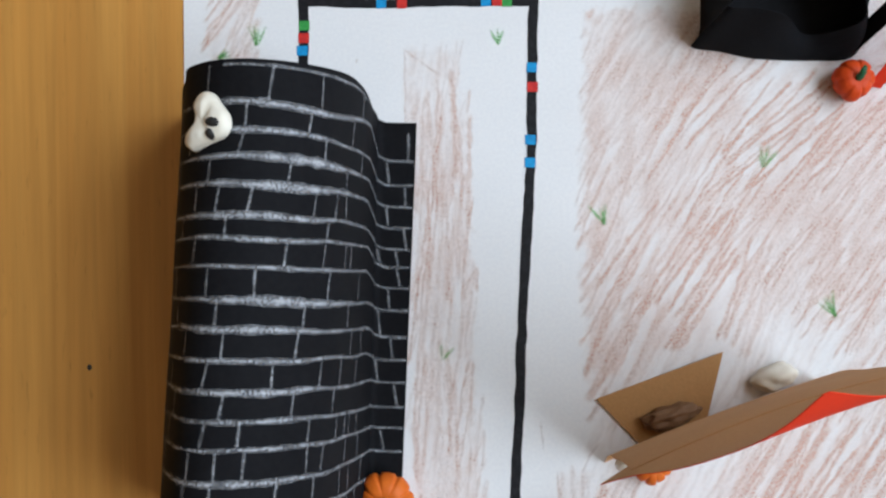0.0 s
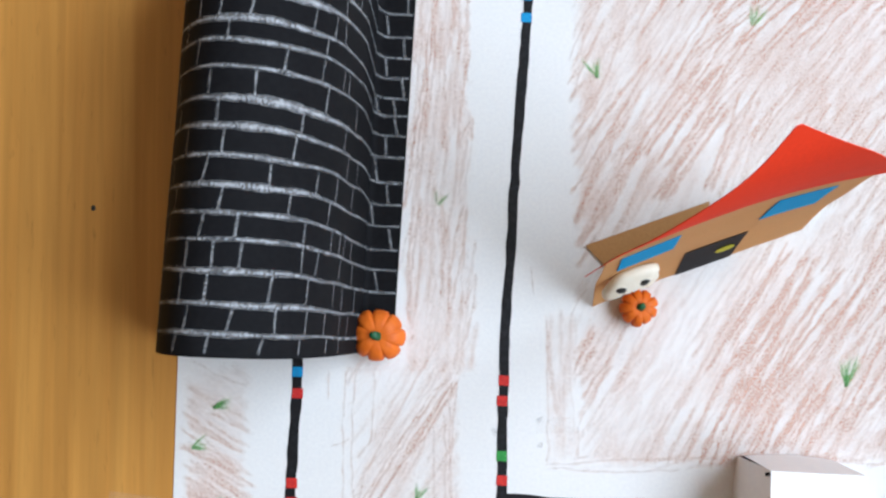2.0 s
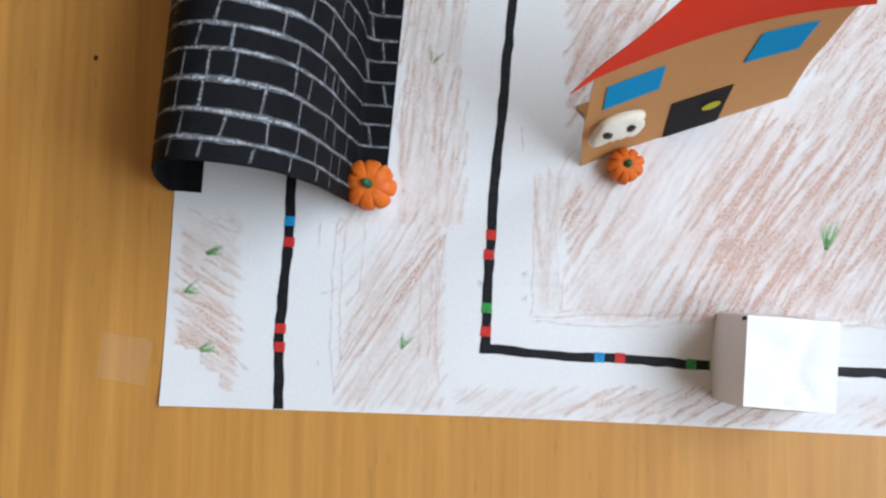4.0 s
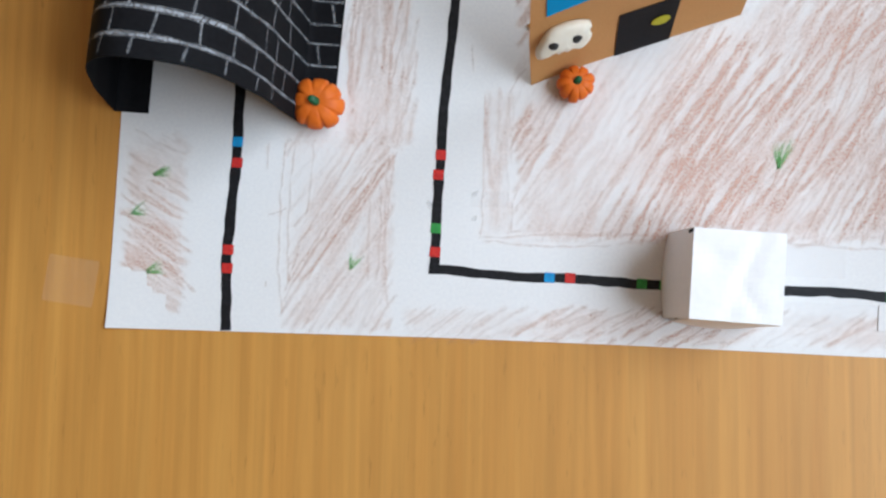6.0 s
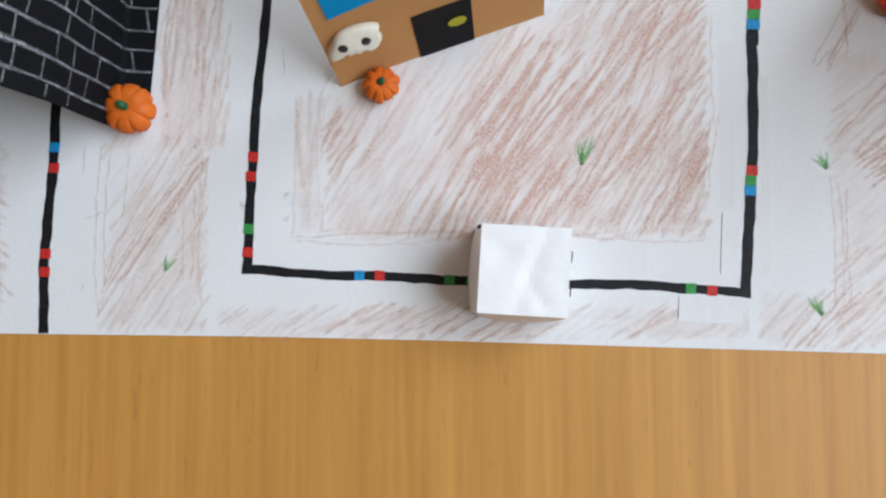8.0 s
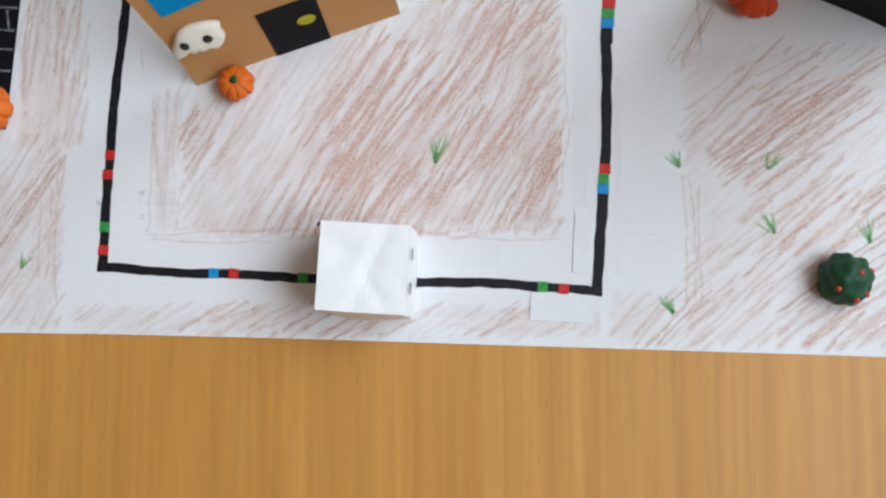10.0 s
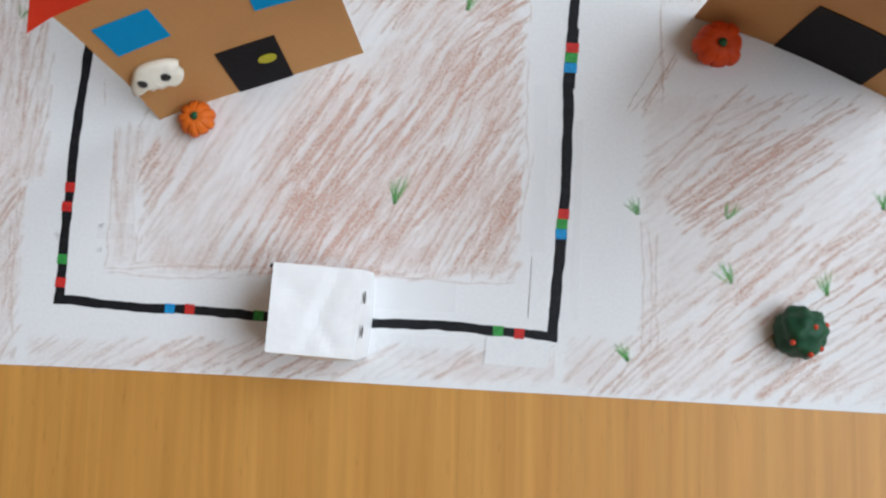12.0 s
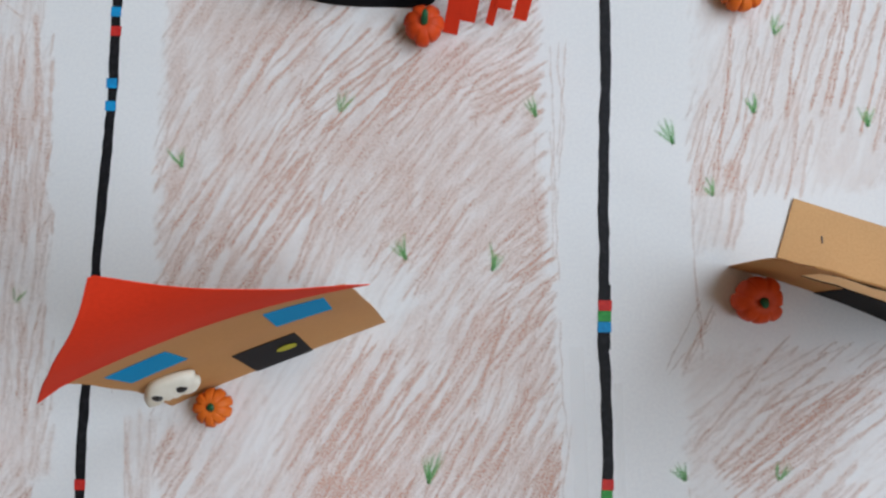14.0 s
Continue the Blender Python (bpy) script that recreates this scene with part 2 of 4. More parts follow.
def smooth_path(pts, n):
    """Catmull-Rom through pts, then n + 1 points at even steps."""
    q = [Vector(p) for p in pts]
    q = [2 * q[0] - q[1]] + q + [2 * q[-1] - q[-2]]
    fine = []
    for i in range(1, len(q) - 2):
        for k in range(12):
            t = k / 12
            fine.append(0.5 * (2 * q[i] + (q[i + 1] - q[i - 1]) * t + (2 * q[i - 1] - 5 * q[i] + 4 * q[i + 1] - q[i + 2]) * t * t + (3 * q[i] - q[i - 1] - 3 * q[i + 1] + q[i + 2]) * t ** 3))
    fine.append(q[-2])
    total = length(fine)
    return [lerp_path(fine, total * k / n)[0] for k in range(n + 1)]


# ---- room ----
def wall_box(name, lo, hi, material, label):
    return tagged(part(name, box(name, lo, hi, material)), label, kind="structure")


# added out of view: closes the room and reflects warm fill onto the table
wall_box("floor", (WALL_W - 0.1, WALL_S - 0.1, FLOOR_Z - 0.1), (WALL_E + 0.1, WALL_N + 0.1, FLOOR_Z), FLOOR_VINYL, "unseen brown vinyl floor under the table")
wall_box("ceiling", (WALL_W - 0.1, WALL_S - 0.1, CEIL), (WALL_E + 0.1, WALL_N + 0.1, CEIL + 0.1), CEIL_PAINT, "unseen plain ceiling, cream to warm the shadows")
wall_box("wall_west", (WALL_W - 0.1, WALL_S, FLOOR_Z), (WALL_W, WALL_N, CEIL), PLASTER, "unseen plain wall, ochre to warm the shadows")
wall_box("wall_north", (WALL_W - 0.1, WALL_N, FLOOR_Z), (WALL_E + 0.1, WALL_N + 0.1, CEIL), PLASTER, "unseen plain wall, ochre to warm the shadows")
wall_box("wall_south", (WALL_W - 0.1, WALL_S - 0.1, FLOOR_Z), (WALL_E + 0.1, WALL_S, CEIL), PLASTER, "unseen plain wall, ochre to warm the shadows")
we = new("wall_east")
tagged(we, "unseen wall, ochre to warm the shadows, with a wide window opening", kind="structure")
for lo, hi in (((WALL_E, WALL_S, FLOOR_Z), (WALL_E + 0.1, WIN_Y0, CEIL)), ((WALL_E, WIN_Y1, FLOOR_Z), (WALL_E + 0.1, WALL_N, CEIL)),
               ((WALL_E, WIN_Y0, FLOOR_Z), (WALL_E + 0.1, WIN_Y1, WIN_Z0)), ((WALL_E, WIN_Y0, WIN_Z1), (WALL_E + 0.1, WIN_Y1, CEIL))):
    part("wall_piece", box("wall_piece", lo, hi, PLASTER), we)
win = new("window_1")
tagged(win, "white-painted window frame in the east wall", kind="structure")
for lo, hi in (((WALL_E + 0.03, WIN_Y0, WIN_Z0), (WALL_E + 0.08, WIN_Y1, WIN_Z0 + 0.05)), ((WALL_E + 0.03, WIN_Y0, WIN_Z1 - 0.05), (WALL_E + 0.08, WIN_Y1, WIN_Z1)),
               ((WALL_E + 0.03, WIN_Y0, WIN_Z0 + 0.05), (WALL_E + 0.08, WIN_Y0 + 0.05, WIN_Z1 - 0.05)), ((WALL_E + 0.03, WIN_Y1 - 0.05, WIN_Z0 + 0.05), (WALL_E + 0.08, WIN_Y1, WIN_Z1 - 0.05))):
    part("window_frame", box("window_frame", lo, hi, FRAME_PAINT, 0.004), win)

# ---- table ----
TOP = -0.0006
table = new("table")
table.location = (0.05, 0.1, FLOOR_Z)
tagged(table, "long table with a beech veneer top", "table")
tt = box("tabletop", (-0.85, -0.55, 0.714), (0.85, 0.55, -FLOOR_Z + TOP), BEECH, 0.002)
part("tabletop", tt, table, "warm beech veneer tabletop")
for sx in (-1, 1):
    for sy in (-1, 1):
        part("leg", box("leg", (sx * 0.78 - 0.02, sy * 0.48 - 0.02, 0.0), (sx * 0.78 + 0.02, sy * 0.48 + 0.02, 0.714), STEEL, 0.004), table)
    part("apron", box("apron", (sx * 0.78 - 0.012, -0.46, 0.66), (sx * 0.78 + 0.012, 0.46, 0.714), STEEL, 0.003), table)

# ---- the drawn sheet ----
PAPER_T = 0.0004


def paper_outline():
    left = [(-0.2287, -0.0108), (-0.2272, 0.0365), (-0.2258, 0.0826), (-0.2225, 0.18), (-0.2198, 0.283), (-0.2192, 0.33), (-0.218, 0.41)]
    return left, [(-0.2287, -0.0108), (-0.08, -0.0128), (0.0, -0.0147), (0.0898, -0.0176), (0.1771, -0.0203), (0.2715, -0.0233), (0.365, -0.0262)]


def make_paper():
    left, bottom = paper_outline()
    rows, nj, ni = [], 60, 44
    for i in range(ni + 1):
        v = i / ni
        row = []
        for j in range(nj + 1):
            u = j / nj
            b = lerp_path([(x, y, 0) for x, y in bottom], u * 0.594)[0]
            lf = lerp_path([(x, y, 0) for x, y in left], v * 0.421)[0]
            x, y = b.x + (lf.x - left[0][0]) * (1 - u * 0.6), lf.y + (b.y - bottom[0][1]) * (1 - v * 0.2)
            # the near left corner lifts a little
            d = max(0.0, 1 - math.hypot(x + 0.2287, y + 0.0108) / 0.03)
            fold = max(0.0, 1 - abs(x + 0.2287 + y + 0.0108 - 0.021) / 0.004) * max(0.0, 1 - abs(x - y + 0.2179) / 0.022)
            row.append((x, y, 0.0016 * d * d + 0.0006 * fold))
        rows.append(row)
    return rows


paper = part("paper_sheet", sheet("paper_sheet", [list(r) for r in zip(*make_paper())], WHITE_PAPER, PAPER_T))
tagged(paper, "large white paper sheet with crayon hatching and marker track", "paper")

# black marker track
TRACKS = [
    ([(-0.1644, 0.3115), (-0.1652, 0.2836), (-0.1700, 0.15), (-0.1718, 0.0865), (-0.1724, 0.0568), (-0.1742, 0.0364), (-0.1752, 0.0207), (-0.1746, -0.0112)], 0.0046),
    ([(-0.1668, 0.3094), (-0.1282, 0.3067), (-0.0974, 0.3056), (-0.0588, 0.3036)], 0.0042),
    ([(-0.0612, 0.3050), (-0.0637, 0.2634), (-0.0659, 0.2325), (-0.0684, 0.204), (-0.0736, 0.1505), (-0.0774, 0.1104), (-0.0801, 0.0709), (-0.0811, 0.0593), (-0.0825, 0.0155)], 0.0043),
    ([(-0.0848, 0.0172), (-0.05, 0.0149), (-0.0293, 0.0141), (0.0216, 0.0113), (0.0639, 0.0100), (0.0898, 0.0098), (0.1144, 0.0077), (0.1410, 0.0055)], 0.0041),
    ([(0.1388, 0.0040), (0.1404, 0.0293), (0.1424, 0.0517), (0.1434, 0.0668), (0.1445, 0.1022), (0.1444, 0.1185)], 0.0046),
    ([(0.1446, 0.1165), (0.1462, 0.1440)], 0.0054),
    ([(0.1462, 0.1430), (0.1475, 0.166), (0.1490, 0.2), (0.1520, 0.2439), (0.1531, 0.2668), (0.1552, 0.33)], 0.0045),
]


def ribbon(pts, width, z, step=0.0020, rough=0.00055, seed=0):
    """A flat stripe with hand-drawn, uneven edges along a polyline."""
    pts = [(*p, 0) for p in pts]
    total = length(pts)
    n = max(2, int(total / step))
    verts, faces = [], []
    for k in range(n + 1):
        p, d = lerp_path(pts, total * k / n)
        side = Vector((-d.y, d.x, 0))
        s = k * step * 160
        sag = noise.noise((s * 0.25, seed, 5.1)) * rough * 1.2
        for sg in (-1, 1):
            w = width / 2 + noise.noise((s, seed, sg * 3.3)) * rough
            verts.append(p + side * (sg * w + sag) + Vector((0, 0, z)))
        if k:
            faces.append((2 * k - 2, 2 * k - 1, 2 * k + 1, 2 * k))
    return verts, faces


for k, (pts, w) in enumerate(TRACKS):
    part("track_line", mesh_of("track_line", *ribbon(pts, w, 0.00014 + 0.00001 * k, seed=k * 7.7), MARK_BLACK), paper, "black marker line")

R, G, B = MARK_RED, MARK_GREEN, MARK_BLUE
CODES = [
    (0, [(-0.1645, 0.2986, G), (-0.1649, 0.2928, R), (-0.1656, 0.2871, B), (-0.1719, 0.0735, B), (-0.1720, 0.0640, R), (-0.1747, 0.0248, R), (-0.1749, 0.0165, R)]),
    (1, [(-0.1293, 0.3068, B), (-0.1200, 0.3062, R), (-0.0823, 0.3052, B), (-0.0773, 0.3049, R), (-0.0729, 0.3046, G)]),
    (2, [(-0.0634, 0.2740, B), (-0.0636, 0.2652, R), (-0.0656, 0.2416, B), (-0.0660, 0.2314, B), (-0.0802, 0.0682, R), (-0.0810, 0.0593, R), (-0.0818, 0.0354, G), (-0.0821, 0.0249, R)]),
    (3, [(-0.0317, 0.0142, B), (-0.0226, 0.0142, R), (0.0085, 0.0120, G), (0.0183, 0.0115, G), (0.1150, 0.0078, G), (0.1243, 0.0067, R)]),
    (4, [(0.1430, 0.0600, R), (0.1424, 0.0555, G), (0.1421, 0.0510, B)]),
    (5, [(0.1460, 0.1352, R), (0.1456, 0.1306, G), (0.1451, 0.1260, B)]),
]
seed = 0
for line, squares in CODES:
    pts, w = TRACKS[line]
    d = (Vector(pts[-1]) - Vector(pts[0])).normalized()
    for x, y, m in squares:
        seed += 1
        h = 0.0022
        v, f = ribbon([(x - d.x * h, y - d.y * h), (x + d.x * h, y + d.y * h)], w + 0.0004, 0.00024, 0.001, 0.0003, seed * 3.1)
        part("colour_patch", mesh_of("colour_patch", v, f, m), paper, {R: "red", G: "green", B: "blue"}[m] + " marker patch on the track")

# crayon hatching: x0, x1, y0, y1, angle, second angle, tint, stroke pressure, spacing of the strokes
FIELDS = [
    (-0.0480, 0.1250, 0.0305, 0.3000, 60, 40, 0.29, 0.44, 0.0037),
    (-0.1260, -0.0915, 0.0700, 0.2870, 83, 78, 0.22, 0.32, 0.0036),
    (-0.1500, -0.1000, -0.0120, 0.0780, 58, 62, 0.22, 0.24, 0.0036),
    (-0.2235, -0.1930, -0.0070, 0.0785, -33, -38, 0.25, 0.32, 0.0034),
    (0.1760, 0.3400, -0.0200, 0.1160, 43, 38, 0.11, 0.34, 0.0044),
    (0.1850, 0.3400, 0.1790, 0.2880, 79, 73, 0.12, 0.36, 0.0042),
    (0.1850, 0.2110, 0.1550, 0.1950, 85, 80, 0.12, 0.36, 0.0038),
    (-0.2190, -0.1850, 0.2620, 0.3300, 61, 66, 0.16, 0.40, 0.0034),
    (-0.0980, 0.1440, -0.0155, 0.0015, 36, 52, 0.14, 0.36, 0.0036),
    (0.1440, 0.1900, -0.0190, 0.0080, 44, 38, 0.12, 0.36, 0.0040),
    (0.0200, 0.1240, 0.0360, 0.1350, 59, 55, 0.0, 0.44, 0.0050),
    (-0.0625, -0.0470, 0.0300, 0.0980, 87, 84, 0.16, 0.15, 0.0030),
    (-0.0600, 0.1220, 0.0288, 0.0345, 5, -3, 0.10, 0.26, 0.0024),
    (0.0500, 0.1240, 0.1500, 0.2900, 44, 36, 0.0, 0.30, 0.0060),
]
rng = random.Random(11)


def open_field(x, y):
    """1 on the crayoned fields, falling off on the paper left white around the red-roofed house, before the castle and beside the track."""
    dx, dy = 0.085, 0.028
    t = np.clip(((x + 0.045) * dx + (y - 0.102) * dy) / (dx * dx + dy * dy), 0, 1)
    ox, oy = x + 0.045 - dx * t, y - 0.102 - dy * t
    behind = oy * 0.95 - ox * 0.3135 > 0
    near, far = np.where(behind, 0.016, 0.006), np.where(behind, 0.046, 0.026)
    k = np.clip((np.hypot(ox, oy) - near) / (far - near), 0, 1)
    strip = (x > -0.16) & (x < -0.09) & (y < 0.073) & (x < -0.150 + 0.30 * np.clip(y - 0.008, 0, 1))
    yard = np.clip((np.hypot((x - 0.075) / 1.6, y - 0.282) - 0.018) / 0.022, 0, 1)
    return np.where(strip, 0.25, (0.22 + 0.78 * k) * (0.35 + 0.65 * yard))


def grain(x, y, seed):
    """Smooth gradient noise over arrays of places, about -0.7 to 0.7."""
    xi, yi = np.floor(x).astype(np.int64), np.floor(y).astype(np.int64)
    u, v = x - xi, y - yi
    fu, fv = u * u * u * (u * (u * 6 - 15) + 10), v * v * v * (v * (v * 6 - 15) + 10)

    def corner(dx, dy):
        h = ((xi + dx) * 374761393 + (yi + dy) * 668265263 + int(seed) * 974711) & 0x7FFFFFFF
        h = ((h ^ (h >> 13)) * 1274126177) & 0x7FFFFFFF
        ang = ((h ^ (h >> 16)) & 1023) * (2 * math.pi / 1024)
        return np.cos(ang) * (u - dx) + np.sin(ang) * (v - dy)

    low = corner(0, 0) * (1 - fu) + corner(1, 0) * fu
    high = corner(0, 1) * (1 - fu) + corner(1, 1) * fu
    return 1.3 * (low * (1 - fv) + high * fv)


class Crayon:
    """One thin layer of wax over a stretch of the paper: how hard it was rubbed on, place by place."""

    def __init__(self, x0, x1, y0, y1, step=0.00042):
        self.nx, self.ny = int((x1 - x0) / step), int((y1 - y0) / step)
        self.xs, self.ys = np.linspace(x0, x1, self.nx + 1), np.linspace(y0, y1, self.ny + 1)
        self.x, self.y = np.meshgrid(self.xs, self.ys)
        self.p = np.zeros_like(self.x)

    def add(self, value, rows=slice(None), cols=slice(None)):
        self.p[rows, cols] = 1 - (1 - self.p[rows, cols]) * (1 - np.clip(value, 0, 0.9))

    def line(self, a, b, width, pressure):
        """One stroke with a slight bow, fading ends and wandering, pebbly edges."""
        ax, ay, bx, by = *a, *b
        dx, dy = bx - ax, by - ay
        ln = math.hypot(dx, dy)
        if ln < 0.0015:
            return
        pad = width + 0.03 * ln + 0.001
        i0, i1 = np.searchsorted(self.xs, (min(ax, bx) - pad, max(ax, bx) + pad))
        j0, j1 = np.searchsorted(self.ys, (min(ay, by) - pad, max(ay, by) + pad))
        if i1 <= i0 or j1 <= j0:
            return
        rows, cols, ph = slice(j0, j1), slice(i0, i1), rng.uniform(0, 90)
        x, y = self.x[rows, cols] - ax, self.y[rows, cols] - ay
        t = (x * dx + y * dy) / (ln * ln)
        side = (-x * dy + y * dx) / ln - rng.uniform(-0.03, 0.03) * ln * 4 * t * (1 - t) - 0.0008 * grain(t * ln * 130 + ph, t * 0 + ph, 4)
        half = width / 2 * (1 + 0.7 * grain(t * ln * 260 + ph, t * 0 + 7.3, 5))
        ends = np.clip(np.minimum(t, 1 - t) * ln / 0.003 + 0.3, 0, 1) * ((t > -0.02) & (t < 1.02))
        pebble = 0.84 + 0.55 * grain(self.x[rows, cols] * 900, self.y[rows, cols] * 900, 6) + 0.32 * grain(t * ln * 130 + ph, t * 0 + 3.1, 8)
        self.add(pressure * ends * pebble * np.clip(1.35 - 1.1 * np.abs(side) / half, 0, 1), rows, cols)

    def mesh(self, name, material):
        keep = self.p > 0.012
        cell = keep[:-1, :-1] | keep[1:, :-1] | keep[:-1, 1:] | keep[1:, 1:]
        jj, ii = np.nonzero(cell)
        k = jj * (self.nx + 1) + ii
        quads = np.stack([k, k + 1, k + self.nx + 2, k + self.nx + 1], 1)
        used, back = np.unique(quads, return_inverse=True)
        co = np.stack([self.x.ravel()[used], self.y.ravel()[used], np.full(len(used), 0.00004)], 1)
        me = bpy.data.meshes.new(name)
        me.vertices.add(len(used))
        me.vertices.foreach_set("co", co.ravel().astype(np.float32))
        me.loops.add(quads.size)
        me.loops.foreach_set("vertex_index", back.ravel().astype(np.int32))
        me.polygons.add(len(quads))
        me.polygons.foreach_set("loop_start", np.arange(0, quads.size, 4, dtype=np.int32))
        me.materials.append(material)
        at = me.attributes.new("pressure", "FLOAT", "POINT")
        at.data.foreach_set("value", (0.88 * (1 - np.exp(-self.p.ravel()[used] / 0.58))).astype(np.float32))
        me.update(calc_edges=True)
        return me


def lean_share(x, y):
    """How far the strokes swing from a field's first angle to its second."""
    return np.clip(0.5 + (x - 0.060) * 7 + (y - 0.21) * 6 + 0.8 * grain(x * 17, y * 17, 12), 0, 1)


def smear(wax, x0, x1, y0, y1, angle, second, tint, firm, gap):
    """The faint tint of crayon over a whole field, with slender white gaps left between its strokes and a soft border."""
    x, y = wax.x, wax.y
    wx, wy = x + 0.0024 * grain(x * 60, y * 60, 21), y + 0.0024 * grain(x * 60, y * 60, 31)
    share, f = lean_share(x, y), 0.0
    for g, part_of in ((angle, 1 - share), (second, share)):
        ca, sa = math.cos(radians(g)), math.sin(radians(g))
        along, across = wx * ca + wy * sa, -wx * sa + wy * ca
        slit = 0.65 * grain(along * 34, across * 150, 6) + 0.55 * grain(along * 60, across * 330, 16) + 0.35 * grain(x * 26, y * 26, 2)
        f = f + part_of * np.clip((slit + 0.42) / 0.8, 0, 1)
    inside = np.minimum(np.minimum(x - x0 - 0.08 * np.clip(y - 0.2, 0, 1), x1 - x), np.minimum(y - y0, y1 - y))
    ragged = inside - 0.0012 - 0.0026 * grain(x * 230, y * 230, 9) - 0.0024 * grain(x * 45, y * 45, 19)
    broad = 1 + 0.5 * grain(x * 13, y * 13, 8) + 0.3 * grain(x * 60, y * 60, 18) + 0.35 * grain(x * 700, y * 700, 28)
    wax.add(tint * np.clip(ragged / 0.0045, 0, 1) * (0.15 + 0.85 * f) * broad * open_field(x, y) * (1 + 0.25 * np.clip((y - 0.14) / 0.05, 0, 1)))


def scribble(wax, x0, x1, y0, y1, angle, second, tint, firm, gap):
    """Long back-and-forth zigzags of blunt crayon, laid band by band across one field and kept inside its border."""
    mid = radians((angle + second) / 2)
    d, side = Vector((math.cos(mid), math.sin(mid))), Vector((-math.sin(mid), math.cos(mid)))
    edge = [Vector((x, y)) for x in (x0, x1) for y in (y0, y1)]
    s0, s1 = min(e.dot(d) for e in edge), max(e.dot(d) for e in edge)
    w0, w1 = min(e.dot(side) for e in edge), max(e.dot(side) for e in edge)
    s = s0
    while s < s1:
        ln = min(rng.uniform(0.030, 0.058), s1 - s0)
        w, last, blunt, swing = w0 + rng.uniform(0, gap), None, rng.uniform(0.0016, 0.0027), rng.gauss(0, 3)
        while w < w1:
            w += gap * rng.uniform(0.55, 1.5)
            c = d * (s + ln / 2 + 0.010 * rng.uniform(-1, 1)) + side * w
            patch = float(grain(np.float64(c.x * 19), np.float64(c.y * 19), 1))
            if rng.random() < 0.10:
                last, blunt, swing = None, rng.uniform(0.0013, 0.0025), rng.gauss(0, 4)
            deg = angle + (second - angle) * float(lean_share(np.float64(c.x), np.float64(c.y))) + swing + rng.gauss(0, 2)
            q = Vector((math.cos(radians(deg)), math.sin(radians(deg))))
            t0, t1 = -ln * rng.uniform(0.42, 0.62), ln * rng.uniform(0.42, 0.62)
            for p, v, lo, hi in ((c.x, q.x, x0 + 0.08 * max(0.0, c.y - 0.2), x1), (c.y, q.y, y0, y1)):
                e0, e1 = sorted(((lo - p) / v, (hi - p) / v))
                t0, t1 = max(t0, e0 + rng.uniform(-0.0015, 0.003)), min(t1, e1 - rng.uniform(-0.0015, 0.003))
            if t1 - t0 < 0.0035:
                last = None
                continue
            a, b = c + q * t0, c + q * t1
            m = (a + b) / 2
            press = firm * min(1.7, max(0.16, 0.80 + 1.5 * patch)) * float(open_field(m.x, m.y)) * rng.uniform(0.55, 1.4)
            wax.line(a, b, blunt * rng.uniform(0.8, 1.2), press)
            if last is not None and (last - a).length < 1.25 * (b - a).length + 0.004:
                wax.line(last, a, blunt * 0.8, press * rng.uniform(0.25, 0.8))
            last = b if rng.random() < 0.75 else None
        s += ln * rng.uniform(0.72, 0.95)


# a few firm runs that stand out: start, angle, length, lines, spacing, pressure
RUNS = [(0.190, 0.062, 33, 0.084, 6, 0.0021, 0.62), (0.204, 0.055, 33, 0.076, 4, 0.0026, 0.50), (0.1755, 0.106, 60, 0.034, 3, 0.0012, 0.34), (0.183, 0.077, 47, 0.056, 1, 0.002, 0.55),
        (0.006, 0.212, 36, 0.058, 3, 0.0020, 0.50), (0.030, 0.172, 50, 0.034, 3, 0.0022, 0.48), (0.086, 0.236, 24, 0.036, 4, 0.0036, 0.55), (0.088, 0.266, 22, 0.030, 3, 0.0038, 0.5),
        (0.094, 0.136, 34, 0.034, 3, 0.0036, 0.60), (0.196, 0.190, 79, 0.066, 2, 0.0016, 0.56), (0.207, 0.208, 76, 0.046, 2, 0.0022, 0.52), (0.218, 0.212, 74, 0.044, 2, 0.0018, 0.50),
        (0.060, 0.046, 60, 0.050, 4, 0.0024, 0.60), (0.086, 0.060, 57, 0.046, 3, 0.0026, 0.62), (0.020, 0.048, 63, 0.042, 3, 0.0028, 0.52), (0.042, 0.040, 62, 0.034, 3, 0.0030, 0.5),
        (-0.212, 0.056, -30, 0.022, 3, 0.0034, 0.46), (-0.211, 0.036, -32, 0.024, 3, 0.0034, 0.5), (-0.205, 0.018, -34, 0.018, 2, 0.0034, 0.5), (-0.124, 0.038, 57, 0.040, 3, 0.0018, 0.48),
        (-0.146, 0.012, 57, 0.060, 4, 0.0020, 0.40), (-0.110, 0.215, 84, 0.050, 2, 0.0020, 0.5), (-0.118, 0.18, 82, 0.056, 2, 0.0024, 0.5)]
